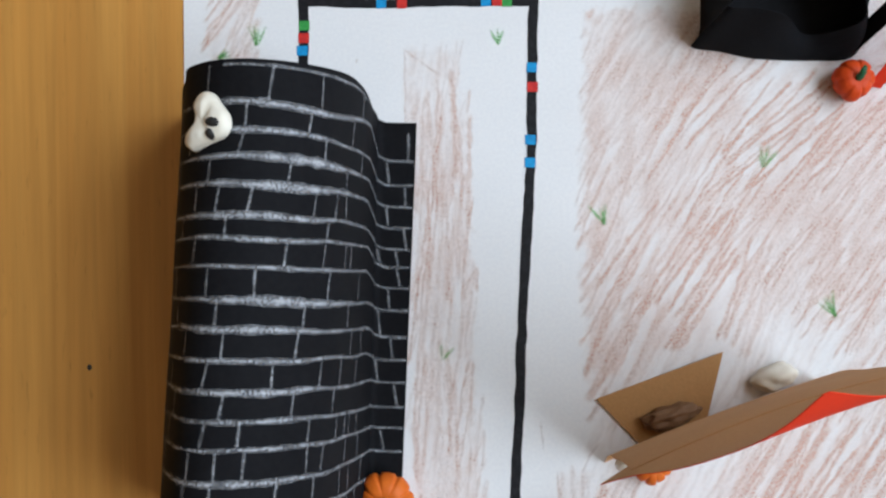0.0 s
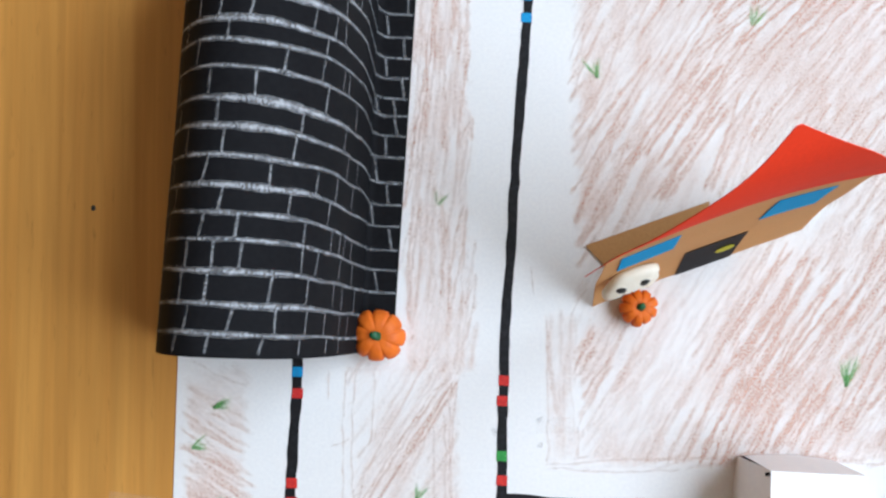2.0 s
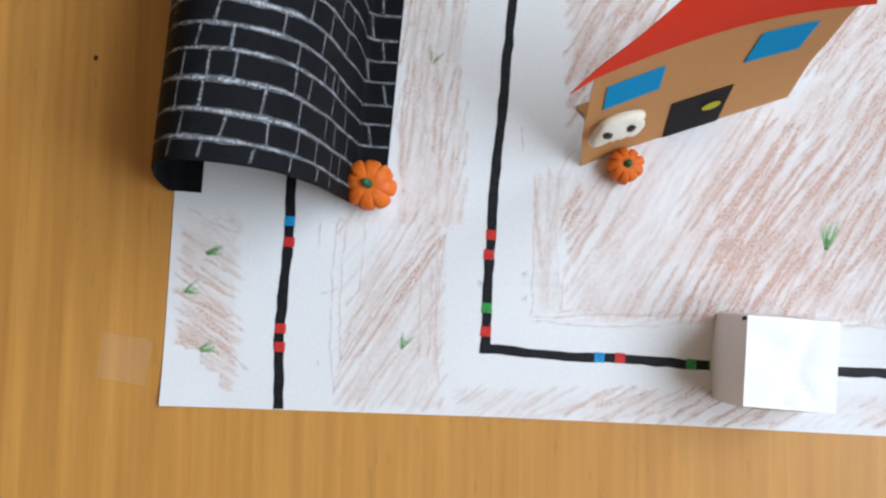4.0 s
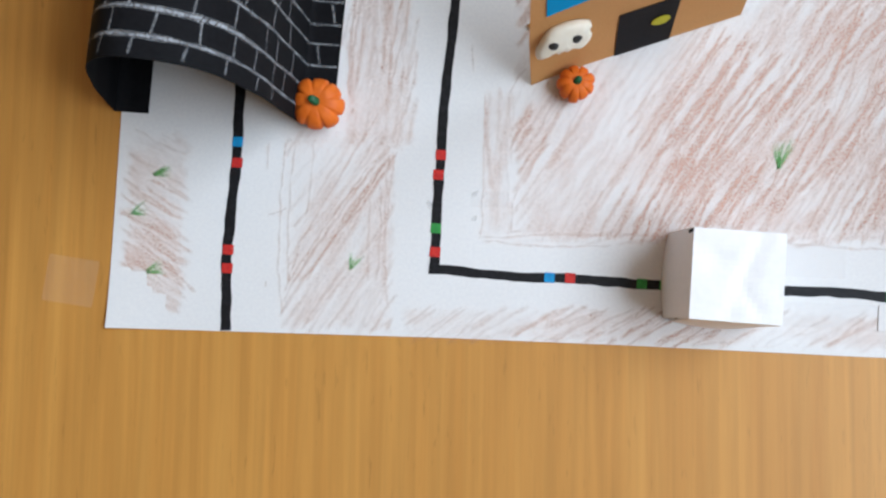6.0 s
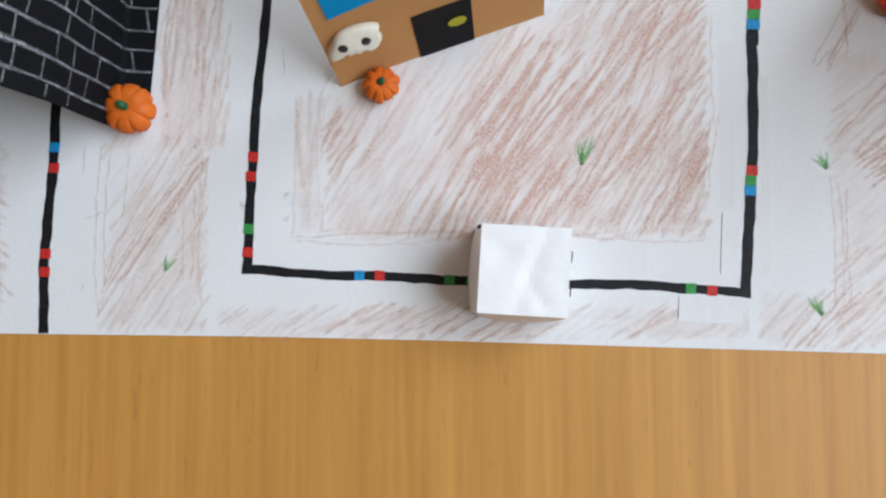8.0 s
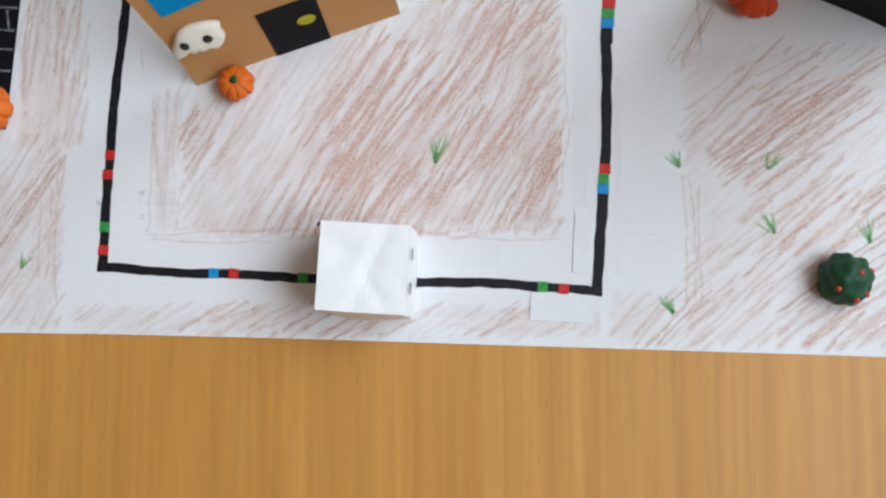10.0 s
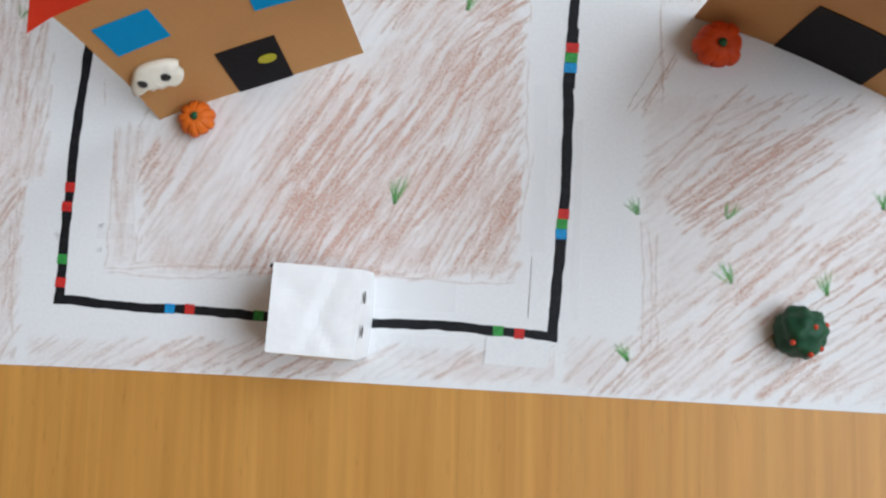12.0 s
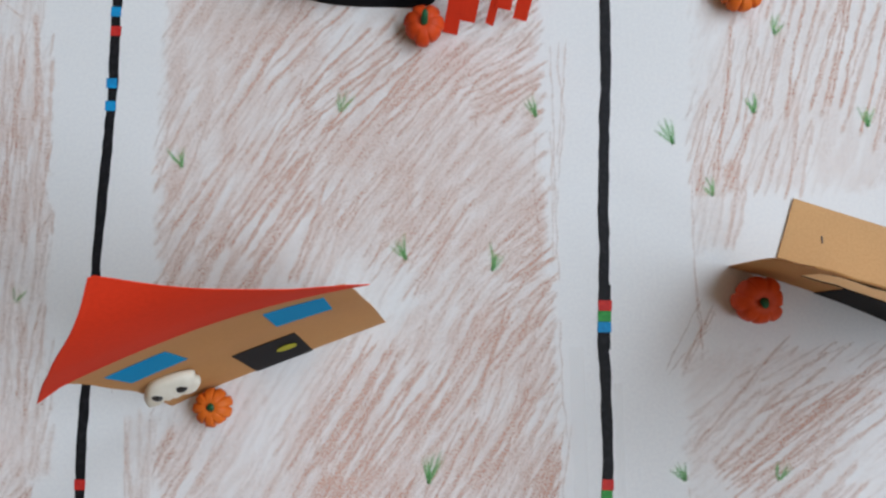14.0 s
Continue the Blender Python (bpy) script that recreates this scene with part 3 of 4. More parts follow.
# thin drawn borders and loops of the hatched fields
BORDERS = ([(-0.0608, 0.0960), (-0.0620, 0.0313), (0.083, 0.0298), (0.122, 0.0290)], [(-0.0612, 0.0302), (-0.0050, 0.0287)],
            [(0.1265, 0.2119), (0.1245, 0.1530)], [(0.1282, 0.1866), (0.1271, 0.1465)], [(0.1197, 0.2119), (0.1197, 0.1594)], [(0.1279, 0.2500), (0.1265, 0.1781)], [(0.1352, 0.2520), (0.1291, 0.2008)], [(0.1320, 0.2520), (0.1330, 0.2200), (0.1285, 0.1900)],
            [(0.1265, 0.1300), (0.1270, 0.0800)], [(0.1775, 0.0), (0.1765, 0.058)], [(0.181, 0.0), (0.180, 0.055)], [(0.1850, 0.0), (0.1845, 0.052)], [(0.1870, 0.19), (0.1865, 0.115)], [(0.1850, 0.148), (0.1860, 0.110)], [(0.1703, 0.1071), (0.1872, 0.1361)], [(0.1715, 0.1050), (0.1900, 0.1240)],
            [(-0.1502, 0.0746), (-0.1502, -0.004)], [(-0.1455, 0.0735), (-0.1470, 0.010)], [(-0.1378, 0.0732), (-0.1400, 0.040)], [(-0.1008, 0.0691), (-0.1027, 0.0)], [(-0.1035, 0.0680), (-0.1050, 0.006)], [(-0.1075, 0.0560), (-0.1080, 0.012)], [(-0.1116, 0.0500), (-0.1120, 0.0120)],
            [(-0.1212, 0.0501), (-0.1120, 0.0640), (-0.1030, 0.0695)], [(-0.1090, 0.0856), (-0.1430, 0.0270), (-0.1490, 0.006)], [(-0.1578, 0.0732), (-0.1584, 0.0609)], [(-0.1574, 0.0404), (-0.1485, 0.0439)], [(-0.121, 0.25), (-0.120, 0.285), (-0.104, 0.272)],
            [(-0.067, 0.118), (-0.066, 0.106), (-0.058, 0.107), (-0.048, 0.121)], [(-0.0506, 0.0953), (-0.042, 0.108)], [(-0.050, 0.070), (-0.041, 0.090)], [(-0.0492, 0.0338), (-0.0440, 0.0352)], [(-0.0492, 0.0338), (-0.0480, 0.0480), (-0.0395, 0.0620)],
            [(0.10, 0.052), (0.126, 0.083)], [(0.098, 0.034), (0.106, 0.056), (0.103, 0.030), (0.114, 0.066), (0.108, 0.036)], [(0.108, 0.036), (0.119, 0.072), (0.113, 0.046), (0.126, 0.084), (0.121, 0.048)], [(0.124, 0.052), (0.1295, 0.086)])

SHEETS = [((-0.066, 0.140, -0.017, 0.304), (0, 8, 10, 11, 12, 13)), ((-0.160, -0.066, -0.017, 0.292), (1, 2, 8)), ((-0.228, -0.180, -0.010, 0.334), (3, 7)), ((0.140, 0.325, -0.022, 0.292), (4, 5, 6, 9))]
for (x0, x1, y0, y1), held in SHEETS:
    wax = Crayon(x0, x1, y0, y1)
    for k in held:
        smear(wax, *FIELDS[k])
    for k in held:
        scribble(wax, *FIELDS[k])
    for x, y, deg, ln, n, gap, firm in RUNS:
        if not (x0 <= x < x1 and y0 <= y < y1):
            continue
        a = radians(deg)
        d, side = Vector((math.cos(a), math.sin(a))), Vector((math.sin(a), -math.cos(a)))
        for k in range(n):
            o = Vector((x, y)) + side * (gap * k) + d * rng.uniform(-0.003, 0.003)
            wax.line(o, o + d * ln * rng.uniform(0.85, 1.1) + side * rng.uniform(-0.0012, 0.0012), 0.0014, firm)
    for pts in BORDERS:
        if x0 <= pts[0][0] < x1 and y0 <= pts[0][1] < y1:
            for a, b in zip(pts, pts[1:]):
                wax.line(a, b, 0.0010, 0.34)
    for _ in range(int((x1 - x0) * (y1 - y0) * 500)):
        # short dark specks where the crayon caught
        x, y, a = rng.uniform(x0, x1), rng.uniform(y0, y1), radians(rng.uniform(50, 110))
        if rng.random() < 0.6 and abs(x + 0.07) > 0.02 and abs(x - 0.15) > 0.02:
            wax.line((x, y), (x + math.cos(a) * 0.0026, y + math.sin(a) * 0.0026), 0.0010, rng.uniform(0.5, 0.9))
    part("crayon_hatching", wax.mesh("crayon_hatching", CRAYON_BROWN), paper, "reddish-brown crayon hatching strokes", "stuff")


def stroke(a, b, width, pressure, z):
    """One narrow drawn line with a slight bow, tapering pressure and wandering edges."""
    a, b = Vector((*a, 0)), Vector((*b, 0))
    d = b - a
    side = Vector((-d.y, d.x, 0)).normalized()
    bow = rng.uniform(-0.03, 0.03) * d.length
    n = max(3, int(d.length / 0.004))
    base = len(hv)
    ph = rng.uniform(0, 50)
    for k in range(n + 1):
        t = k / n
        p = a + d * t + side * (bow * 4 * t * (1 - t) + noise.noise((ph, t * d.length * 90, 0)) * 0.0006)
        w = width / 2 * (0.75 + 0.5 * abs(noise.noise((ph, t * d.length * 130, 7)) + 0.4))
        pr = pressure * (0.35 + 0.75 * min(1, 5 * t, 5 * (1 - t))) * (1 + 0.35 * noise.noise((ph + 9, t * d.length * 60, 3)))
        for sg, q in ((-1, pr * 0.12), (0, pr * 1.1), (1, pr * 0.12)):
            hv.append((p + side * (sg * w)).to_tuple()[:2] + (z,))
            hp.append(q)
        if k:
            i = base + 3 * k
            hf.append((i - 3, i - 2, i + 1, i))
            hf.append((i - 2, i - 1, i + 2, i + 1))


# drawn grass tufts: place, height, lean, blades
TUFTS = [
    (-0.1862, 0.2954, 0.010, -5, 4), (-0.2015, 0.2876, 0.007, -60, 4), (-0.0773, 0.2894, 0.009, 0, 3), (0.0369, 0.2296, 0.011, -20, 3), (-0.0362, 0.2076, 0.011, 15, 3),
    (0.0590, 0.1640, 0.013, 25, 4), (-0.1070, 0.1505, 0.008, -20, 2), (-0.2050, 0.0598, 0.010, -70, 4), (-0.2148, 0.0419, 0.010, -75, 3), (-0.2070, 0.0160, 0.010, -70, 4),
    (-0.1180, 0.0204, 0.009, -25, 3), (0.0697, 0.0712, 0.016, -12, 5), (0.1732, 0.0651, 0.011, 25, 4), (0.1694, 0.0006, 0.011, 30, 4), (0.1009, 0.1583, 0.013, -20, 4),
    (0.2170, 0.0633, 0.010, -30, 3), (0.2134, 0.0358, 0.012, 30, 4), (0.2562, 0.0327, 0.013, 10, 4), (0.1933, 0.1855, 0.010, 20, 3), (0.2810, 0.0696, 0.011, 10, 4),
    (0.1190, 0.2239, 0.011, 15, 4), (0.1771, 0.2101, 0.013, 25, 4), (0.2145, 0.2209, 0.010, 10, 4), (0.2636, 0.2138, 0.012, 0, 4), (0.2281, 0.2557, 0.011, -20, 3),
]
for x, y, h, lean, n in TUFTS:
    hv, hf, hp = [], [], []
    for k in range(n):
        a = radians(90 + lean + (k - (n - 1) / 2) * (46 / max(1, n - 1)))
        r = h * rng.uniform(0.65, 1.0)
        root = Vector((x, y)) - Vector((-math.sin(radians(lean)), math.cos(radians(lean)))) * h * 0.5 + Vector((rng.uniform(-1, 1), rng.uniform(-1, 1))) * 0.0006
        stroke(root, root + Vector((math.cos(a), math.sin(a))) * r, 0.0020, 0.70, 0.00011 + k * 0.000004)
        if k % 2 == 0:
            stroke(root, root + Vector((math.cos(a + 0.12), math.sin(a + 0.12))) * r * 0.7, 0.0018, 0.58, 0.000125 + k * 0.000004)
    part("grass_drawing", mesh_of("grass_drawing", hv, hf, CRAYON_GREEN, pressure=hp), paper, "green crayon grass tuft")

# faint pencil smudges beside the track
for x, y, turn in ((-0.0651, 0.0511, 30), (-0.0650, 0.0399, 70), (-0.0849, 0.0461, 120)):
    hv, hf, hp = [], [], []
    d = Vector((math.cos(radians(turn)), math.sin(radians(turn)))) * 0.0022
    for k in range(3):
        o = Vector((x, y)) + Vector((-d.y, d.x)) * (0.25 * (k - 1))
        stroke(o - d * rng.uniform(0.5, 1.0), o + d * rng.uniform(0.5, 1.0), 0.0010, 0.55, 0.00012 + 0.000004 * k)
    part("pencil_mark", mesh_of("pencil_mark", hv, hf, PENCIL, pressure=hp), paper, "faint grey pencil smudge")


def tape_piece(x0, y0, x1, y1, turn, label, z):
    me = box("tape_strip", (-(x1 - x0) / 2, -(y1 - y0) / 2, 0.0), ((x1 - x0) / 2, (y1 - y0) / 2, 0.00006), TAPE)
    ob = part("tape_strip", me)
    ob.matrix_world = pose((x0 + x1) / 2, (y0 + y1) / 2, z, 0, 0, turn)
    return tagged(ob, label, "tape")


tape_piece(-0.0667, 0.0450, -0.0497, 0.0520, 0, "clear sticky tape strip over a paper seam", 0.00026)
for x0, y0, x1, y1, turn in ((0.1288, 0.0140, 0.1366, 0.0408, -3), (0.1094, -0.0075, 0.1372, 0.0036, -3)):
    ob = part("paper_patch", box("paper_patch", (-(x1 - x0) / 2, -(y1 - y0) / 2, 0.0), ((x1 - x0) / 2, (y1 - y0) / 2, 0.0005), WHITE_PAPER))
    ob.matrix_world = pose((x0 + x1) / 2, (y0 + y1) / 2, -0.00004, 0, 0, turn)
    tagged(ob, "white paper strip stuck on beside the track", "paper patch")
for x0, y0, x1, y1, turn in ((0.0610, 0.0160, 0.0960, 0.0305, -2), (0.0610, -0.0060, 0.1100, 0.0050, -2), (0.1290, 0.0430, 0.1352, 0.1180, -1), (0.1470, 0.0130, 0.1505, 0.1020, -1)):
    tape_piece(x0, y0, x1, y1, turn, "clear sticky tape strip beside the track", 0.00010)
tape_piece(-0.2580, -0.0005, -0.2345, 0.0205, -8, "clear sticky tape strip stuck on the tabletop", TOP + 0.00002)
dotbm = bmesh.new()
bmesh.ops.create_icosphere(dotbm, subdivisions=2, radius=0.0011)
for v in dotbm.verts:
    v.co.z *= 0.35
    v.co.y *= 1.3
dot = part("crumb", from_bm("crumb", dotbm, DARK_CLAY, True))
dot.location = (-0.2655, 0.1492, TOP + 0.0002)
tagged(dot, "tiny dark speck on the tabletop", "crumb")

# ---- tunnel ----
FRONT = [(-0.2130, 0.0004), (-0.2285, 0.0006), (-0.2240, 0.022), (-0.2170, 0.050), (-0.2085, 0.075), (-0.1985, 0.0932), (-0.1890, 0.0992), (-0.1820, 0.0990), (-0.1745, 0.0970), (-0.1662, 0.0921), (-0.1590, 0.0838), (-0.1530, 0.0690), (-0.1480, 0.0470), (-0.1452, 0.020), (-0.1430, 0.0006), (-0.1291, 0.0004)]
BACK = [(-0.2030, 0.0004), (-0.2180, 0.0006), (-0.2135, 0.022), (-0.2060, 0.045), (-0.1990, 0.062), (-0.1935, 0.0763), (-0.1856, 0.0855), (-0.1790, 0.0900), (-0.1735, 0.0918), (-0.1653, 0.0922), (-0.1535, 0.0878), (-0.1440, 0.0775), (-0.1373, 0.0600), (-0.1335, 0.036), (-0.1325, 0.0006), (-0.1155, 0.0004)]
NU, NV = 72, 48


def loft():
    """Both end profiles resampled piece by piece, so that their folds line up."""
    def sample(pr):
        arch = smooth_path([(x, 0, z) for x, z in pr[1:-1]], NU)
        lo, hi = Vector((pr[0][0], 0, pr[0][1])), Vector((pr[-1][0], 0, pr[-1][1]))
        return [lo, lo.lerp(arch[0], 0.5)] + arch + [arch[-1].lerp(hi, k / 5) for k in range(1, 6)]
    return sample(FRONT), sample(BACK)


TF, TB = loft()


def tunnel_point(u, v, lift=0.0):
    """u: index along the arc, v: 0 at the front end to 1 at the back."""
    i = min(int(u), len(TF) - 2)
    t = u - i
    f, b = TF[i].lerp(TF[i + 1], t), TB[i].lerp(TB[i + 1], t)
    p = f.lerp(b, v)
    y = 0.0815 + (0.172 - 0.0028 * min(1.0, max(0.0, (u - 1 - NU) / 2))) * v - 0.065 * (p.x + 0.143 - 0.0105 * v)
    share = (u - 2) / NU
    y += 0.172 * (0.011 + 0.022 * math.exp(-((share - 0.76) / 0.11) ** 2)) * max(0.0, (v - 0.93) / 0.07)
    d = TF[i + 1] - TF[i]
    nrm = Vector((-d.z, 0, d.x)).normalized()
    wave = noise.noise((u * 0.12, v * 3, 2)) * 0.0008 * min(1, max(0, p.z / 0.02))
    return Vector((p.x, y, p.z)) + nrm * (lift + wave)


tunnel = new("tunnel")
tunnel.location = (-0.18, 0.17, 0)
tagged(tunnel, "arched black paper tunnel with chalk brick lines over the track", "tunnel")
TO = Vector(tunnel.location)
grid = [[tunnel_point(u, v / NV) - TO for v in range(NV + 1)] for u in range(len(TF))]
part("arch", sheet("arch", grid, BLACK_PAPER, 0.00035), tunnel)
ARC = [0.0]
for a, b in zip(TF, TF[1:]):
    ARC.append(ARC[-1] + (b - a).length)


ARCH = ARC[2 + NU] - ARC[2]


def u_at(s):
    for i in range(len(ARC) - 1):
        if s <= ARC[i + 1]:
            return i + (s - ARC[i]) / (ARC[i + 1] - ARC[i])
    return len(ARC) - 1.001


def chalk_line(path, width, pressure, heavy=None):
    """A chalk stroke over the arch along (arc length, v) points."""
    cv, cf, cp = [], [], []
    pts = [(s, v * 0.17, 0) for s, v in path]
    total = length(pts)
    n = max(4, int(total / 0.0011))
    ph = rng.uniform(0, 90)
    for k in range(n + 1):
        q, d = lerp_path(pts, total * k / n)
        side = Vector((-d.y, d.x, 0))
        wob = noise.noise((ph, k * 0.045, 1)) * 0.0007
        big = heavy(q.x) if heavy else 0.0
        w = width / 2 * (1 + 0.9 * big) * (0.85 + 0.35 * noise.noise((ph, k * 0.25, 4)))
        for sg in (-1, 0, 1):
            r = q + side * (sg * w + wob)
            p = tunnel_point(u_at(min(max(r.x, 0), ARC[-1])), min(max(r.y / 0.17, 0.0), 1.0), 0.00022)
            cv.append(p - TO)
            cp.append(pressure * (0.35 if sg else 1.0) * (1 + 0.45 * noise.noise((ph, k * 0.18, sg * 2.0))) * (1 + 0.25 * big))
        if k:
            i = 3 * k
            cf += [(i - 3, i, i + 1, i - 2), (i - 2, i + 1, i + 2, i - 1)]
    return mesh_of("chalk_line", cv, cf, CHALK, pressure=cp)


A0, A1 = ARC[3], ARC[-1] - 0.0006
CREST = ARC[2] + 0.56 * ARCH
# each mortar line: its place over the crown, low on the inner side and on the foot flap, and how heavily it was drawn
COURSES = [(0.047, 0.039, 0.034, 0.7), (0.105, 0.098, 0.092, 0.9), (0.173, 0.162, 0.159, 0.9), (0.236, 0.220, 0.216, 0.5), (0.289, 0.274, 0.270, 0.6), (0.347, 0.337, 0.332, 1.0), (0.407, 0.407, 0.393, 0.7), (0.466, 0.469, 0.450, 1.2),
           (0.525, 0.528, 0.520, 1.5), (0.591, 0.602, 0.577, 0.5), (0.648, 0.664, 0.632, 0.7), (0.695, 0.707, 0.679, 1.2), (0.756, 0.772, 0.736, 1.5), (0.812, 0.825, 0.789, 1.5), (0.867, 0.877, 0.847, 0.9), (0.922, 0.950, 0.907, 1.1)]


def course_at(v, low, flap, at):
    """The place of one mortar line along the tunnel, at an arc length over the arch."""
    f = (at - ARC[2]) / ARCH
    if f > 0.92:
        return low + (flap - low) * min(1.0, (f - 0.92) / 0.09)
    return v if f < 0.64 else v + (low - v) * min(1.0, (f - 0.64) / 0.24)


for k, (v, low, flap, firm) in enumerate(COURSES):
    path = []
    for j in range(29):
        at = A0 + (A1 - A0) * j / 28
        path.append((at, course_at(v, low, flap, at) + noise.noise((k * 5.3, j * 0.25, 8)) * 0.005))
    c = CREST + rng.uniform(-0.012, 0.012)
    part("chalk_line", chalk_line(path, 0.0016 + 0.0003 * firm, 0.62, lambda s, c=c, firm=firm: math.exp(-((s - c) / 0.030) ** 2) * firm), tunnel, "white chalk mortar line")
part("chalk_line", chalk_line([(ARC[2] + f * ARCH, 0.990) for f in (0.47, 0.55, 0.62, 0.70, 0.78, 0.86)], 0.0014, 0.55), tunnel, "white chalk line along the rim")
# where the upright chalk ticks cross each course, as shares of the arch, from the front end
TICKS = [
    [0.446, 0.501, 0.580, 0.662, 0.759, 0.822],
    [0.466, 0.530, 0.603, 0.676, 0.744, 0.819, 0.873],
    [0.452, 0.493, 0.589, 0.670, 0.776, 0.829, 0.911],
    [0.456, 0.500, 0.540, 0.651, 0.692, 0.799, 0.887, 1.026],
    [0.477, 0.530, 0.652, 0.743, 0.790, 0.819, 0.872],
    [0.502, 0.614, 0.722, 1.045],
    [0.473, 0.576, 0.675, 0.748, 0.850, 1.010],
    [0.428, 0.500, 0.616, 0.801, 0.878, 1.036],
    [0.487, 0.628, 0.774, 1.014],
    [0.468, 0.542, 0.688, 0.839, 1.028],
    [0.435, 0.588, 0.671, 0.747, 0.778, 1.044],
    [0.493, 0.677, 1.010, 1.040],
    [0.432, 0.475, 0.526, 0.639, 0.702, 0.744, 1.053],
    [0.457, 0.584, 0.744, 1.021],
    [0.506, 0.659, 0.823, 1.049],
    [0.619, 0.765, 1.020],
    [0.547, 0.646, 0.818, 1.050],
]
bounds = [(0.0, 0.0, 0.0)] + [c[:3] for c in COURSES] + [(1.0, 1.0, 0.984)]
for k, (under, over) in enumerate(zip(bounds, bounds[1:])):
    spots = [ARC[2] + f * ARCH for f in TICKS[k]]
    low = min(spots) - 0.024
    while low > A0 + 0.004:
        spots.append(low)
        low -= rng.uniform(0.018, 0.026)
    for s in spots:
        lo, hi = course_at(*under, s) + (0.004 if k else 0.008), course_at(*over, s) - (0.004 if k < len(TICKS) - 1 else 0.008)
        part("chalk_tick", chalk_line([(s - 0.0003, lo), (s + rng.uniform(-0.0002, 0.0014) - (0.0018 if s > ARC[2 + NU] else 0.0), hi)], 0.0015, 0.60), tunnel)


# ---- clay things ----
def pumpkin(radius, height, ribs, material, seed, where, turn, label, lean=(0, 0), stalk=1.0, thin=1.0, cut=0.15):
    ob = new("pumpkin")
    ob.matrix_world = pose(where[0], where[1], 0.0003, lean[0], lean[1], turn)
    tagged(ob, label, "pumpkin", "clay pumpkins")
    nu, nv = ribs * 12, 20
    verts, faces = [], []
    rg = random.Random(seed)
    bulge = [rg.uniform(0.92, 1.06) for _ in range(ribs)]
    for j in range(nv + 1):
        th = math.pi * j / nv
        for i in range(nu):
            ph = 2 * math.pi * i / nu
            c = abs(math.sin(ph * ribs / 2))
            groove = 0.965 + 0.035 * c - cut * math.exp(-(c / 0.26) ** 2)
            rr = radius * groove * bulge[(i // 12) % ribs] ** (c ** 0.5)
            st = math.sin(th) ** 0.85
            dip = 0.16 * math.exp(-((st / 0.33) ** 2))
            z = height * 0.5 * (1 + math.cos(th) * (1 - dip) * (0.92 + 0.08 * groove))
            w = 1 + 0.035 * noise.noise((math.cos(ph) * 1.7 + seed, math.sin(ph) * 1.7, th))
            verts.append((rr * st * math.cos(ph) * w, rr * st * math.sin(ph) * w, z))
    for j in range(nv):
        for i in range(nu):
            a, b = j * nu + i, j * nu + (i + 1) % nu
            faces.append((a, a + nu, b + nu, b))
    part("body", mesh_of("pumpkin_body", verts, faces, material, True), ob)
    sv, sf, n = [], [], 10
    for k in range(7):
        t = k / 6
        z = height * 0.86 + t * height * 0.24 * stalk
        r = radius * (0.23 - 0.05 * t) * (0.7 if k == 6 else 1) * (0.5 + 0.5 * stalk) * thin
        off = radius * 0.14 * t * t * stalk ** 2
        for i in range(n):
            a = 2 * math.pi * i / n
            sv.append((off + r * (1 + 0.15 * math.sin(3 * a)) * math.cos(a), r * math.sin(a), z))
        if k:
            for i in range(n):
                a, b = (k - 1) * n + i, (k - 1) * n + (i + 1) % n
                sf.append((a, b, b + n, a + n))
    sf.append(tuple(range(6 * n, 7 * n)))
    part("stem", mesh_of("pumpkin_stem", sv, sf, STEM_CLAY, True), ob, "dark green clay stem")
    return ob


pumpkin(0.0119, 0.0150, 8, ORANGE_CLAY, 3, (-0.1345, 0.0898), 150, "bright orange ribbed clay pumpkin at the tunnel mouth", (-3, -3), 1.15, 0.72, 0.13)
pumpkin(0.0081, 0.0115, 9, ORANGE_CLAY, 5, (-0.0212, 0.0990), 40, "small bright orange clay pumpkin before the red-roofed house")
pumpkin(0.0107, 0.0165, 8, RED_CLAY, 8, (0.2081, 0.1358), 250, "red-orange clay pumpkin before the black-roofed house", (-4, 6), 1.0, 0.85, 0.10)
pumpkin(0.0090, 0.0135, 7, RED_CLAY, 9, (0.0731, 0.2600), 80, "red-orange clay pumpkin beside the black paper castle", (3, -5), 1.7, 0.62, 0.11)
pumpkin(0.0100, 0.0120, 9, ORANGE_CLAY, 12, (0.2110, 0.2690), 20, "bright orange clay pumpkin on the hatched paper")


def lump(name, size, material, seed, where, turn, label, category, rough=0.16, freq=1.6, flat=0.35):
    """A hand-pressed lump of clay resting on its flattened underside."""
    bm = bmesh.new()
    bmesh.ops.create_icosphere(bm, subdivisions=4, radius=1.0)
    for v in bm.verts:
        n = v.co.normalized()
        r = 1 + rough * noise.noise(n * freq + Vector((seed, 0, 0))) + 0.05 * noise.noise(n * 5 + Vector((0, seed, 0)))
        p = n * r
        p.z = max(p.z, -flat)
        v.co = (p.x * size[0], p.y * size[1], (p.z + flat) * size[2])
    ob = part(name, from_bm(name, bm, material, True))
    ob.matrix_world = pose(*where, 0.0, 0, 0, turn)
    return tagged(ob, label, category)


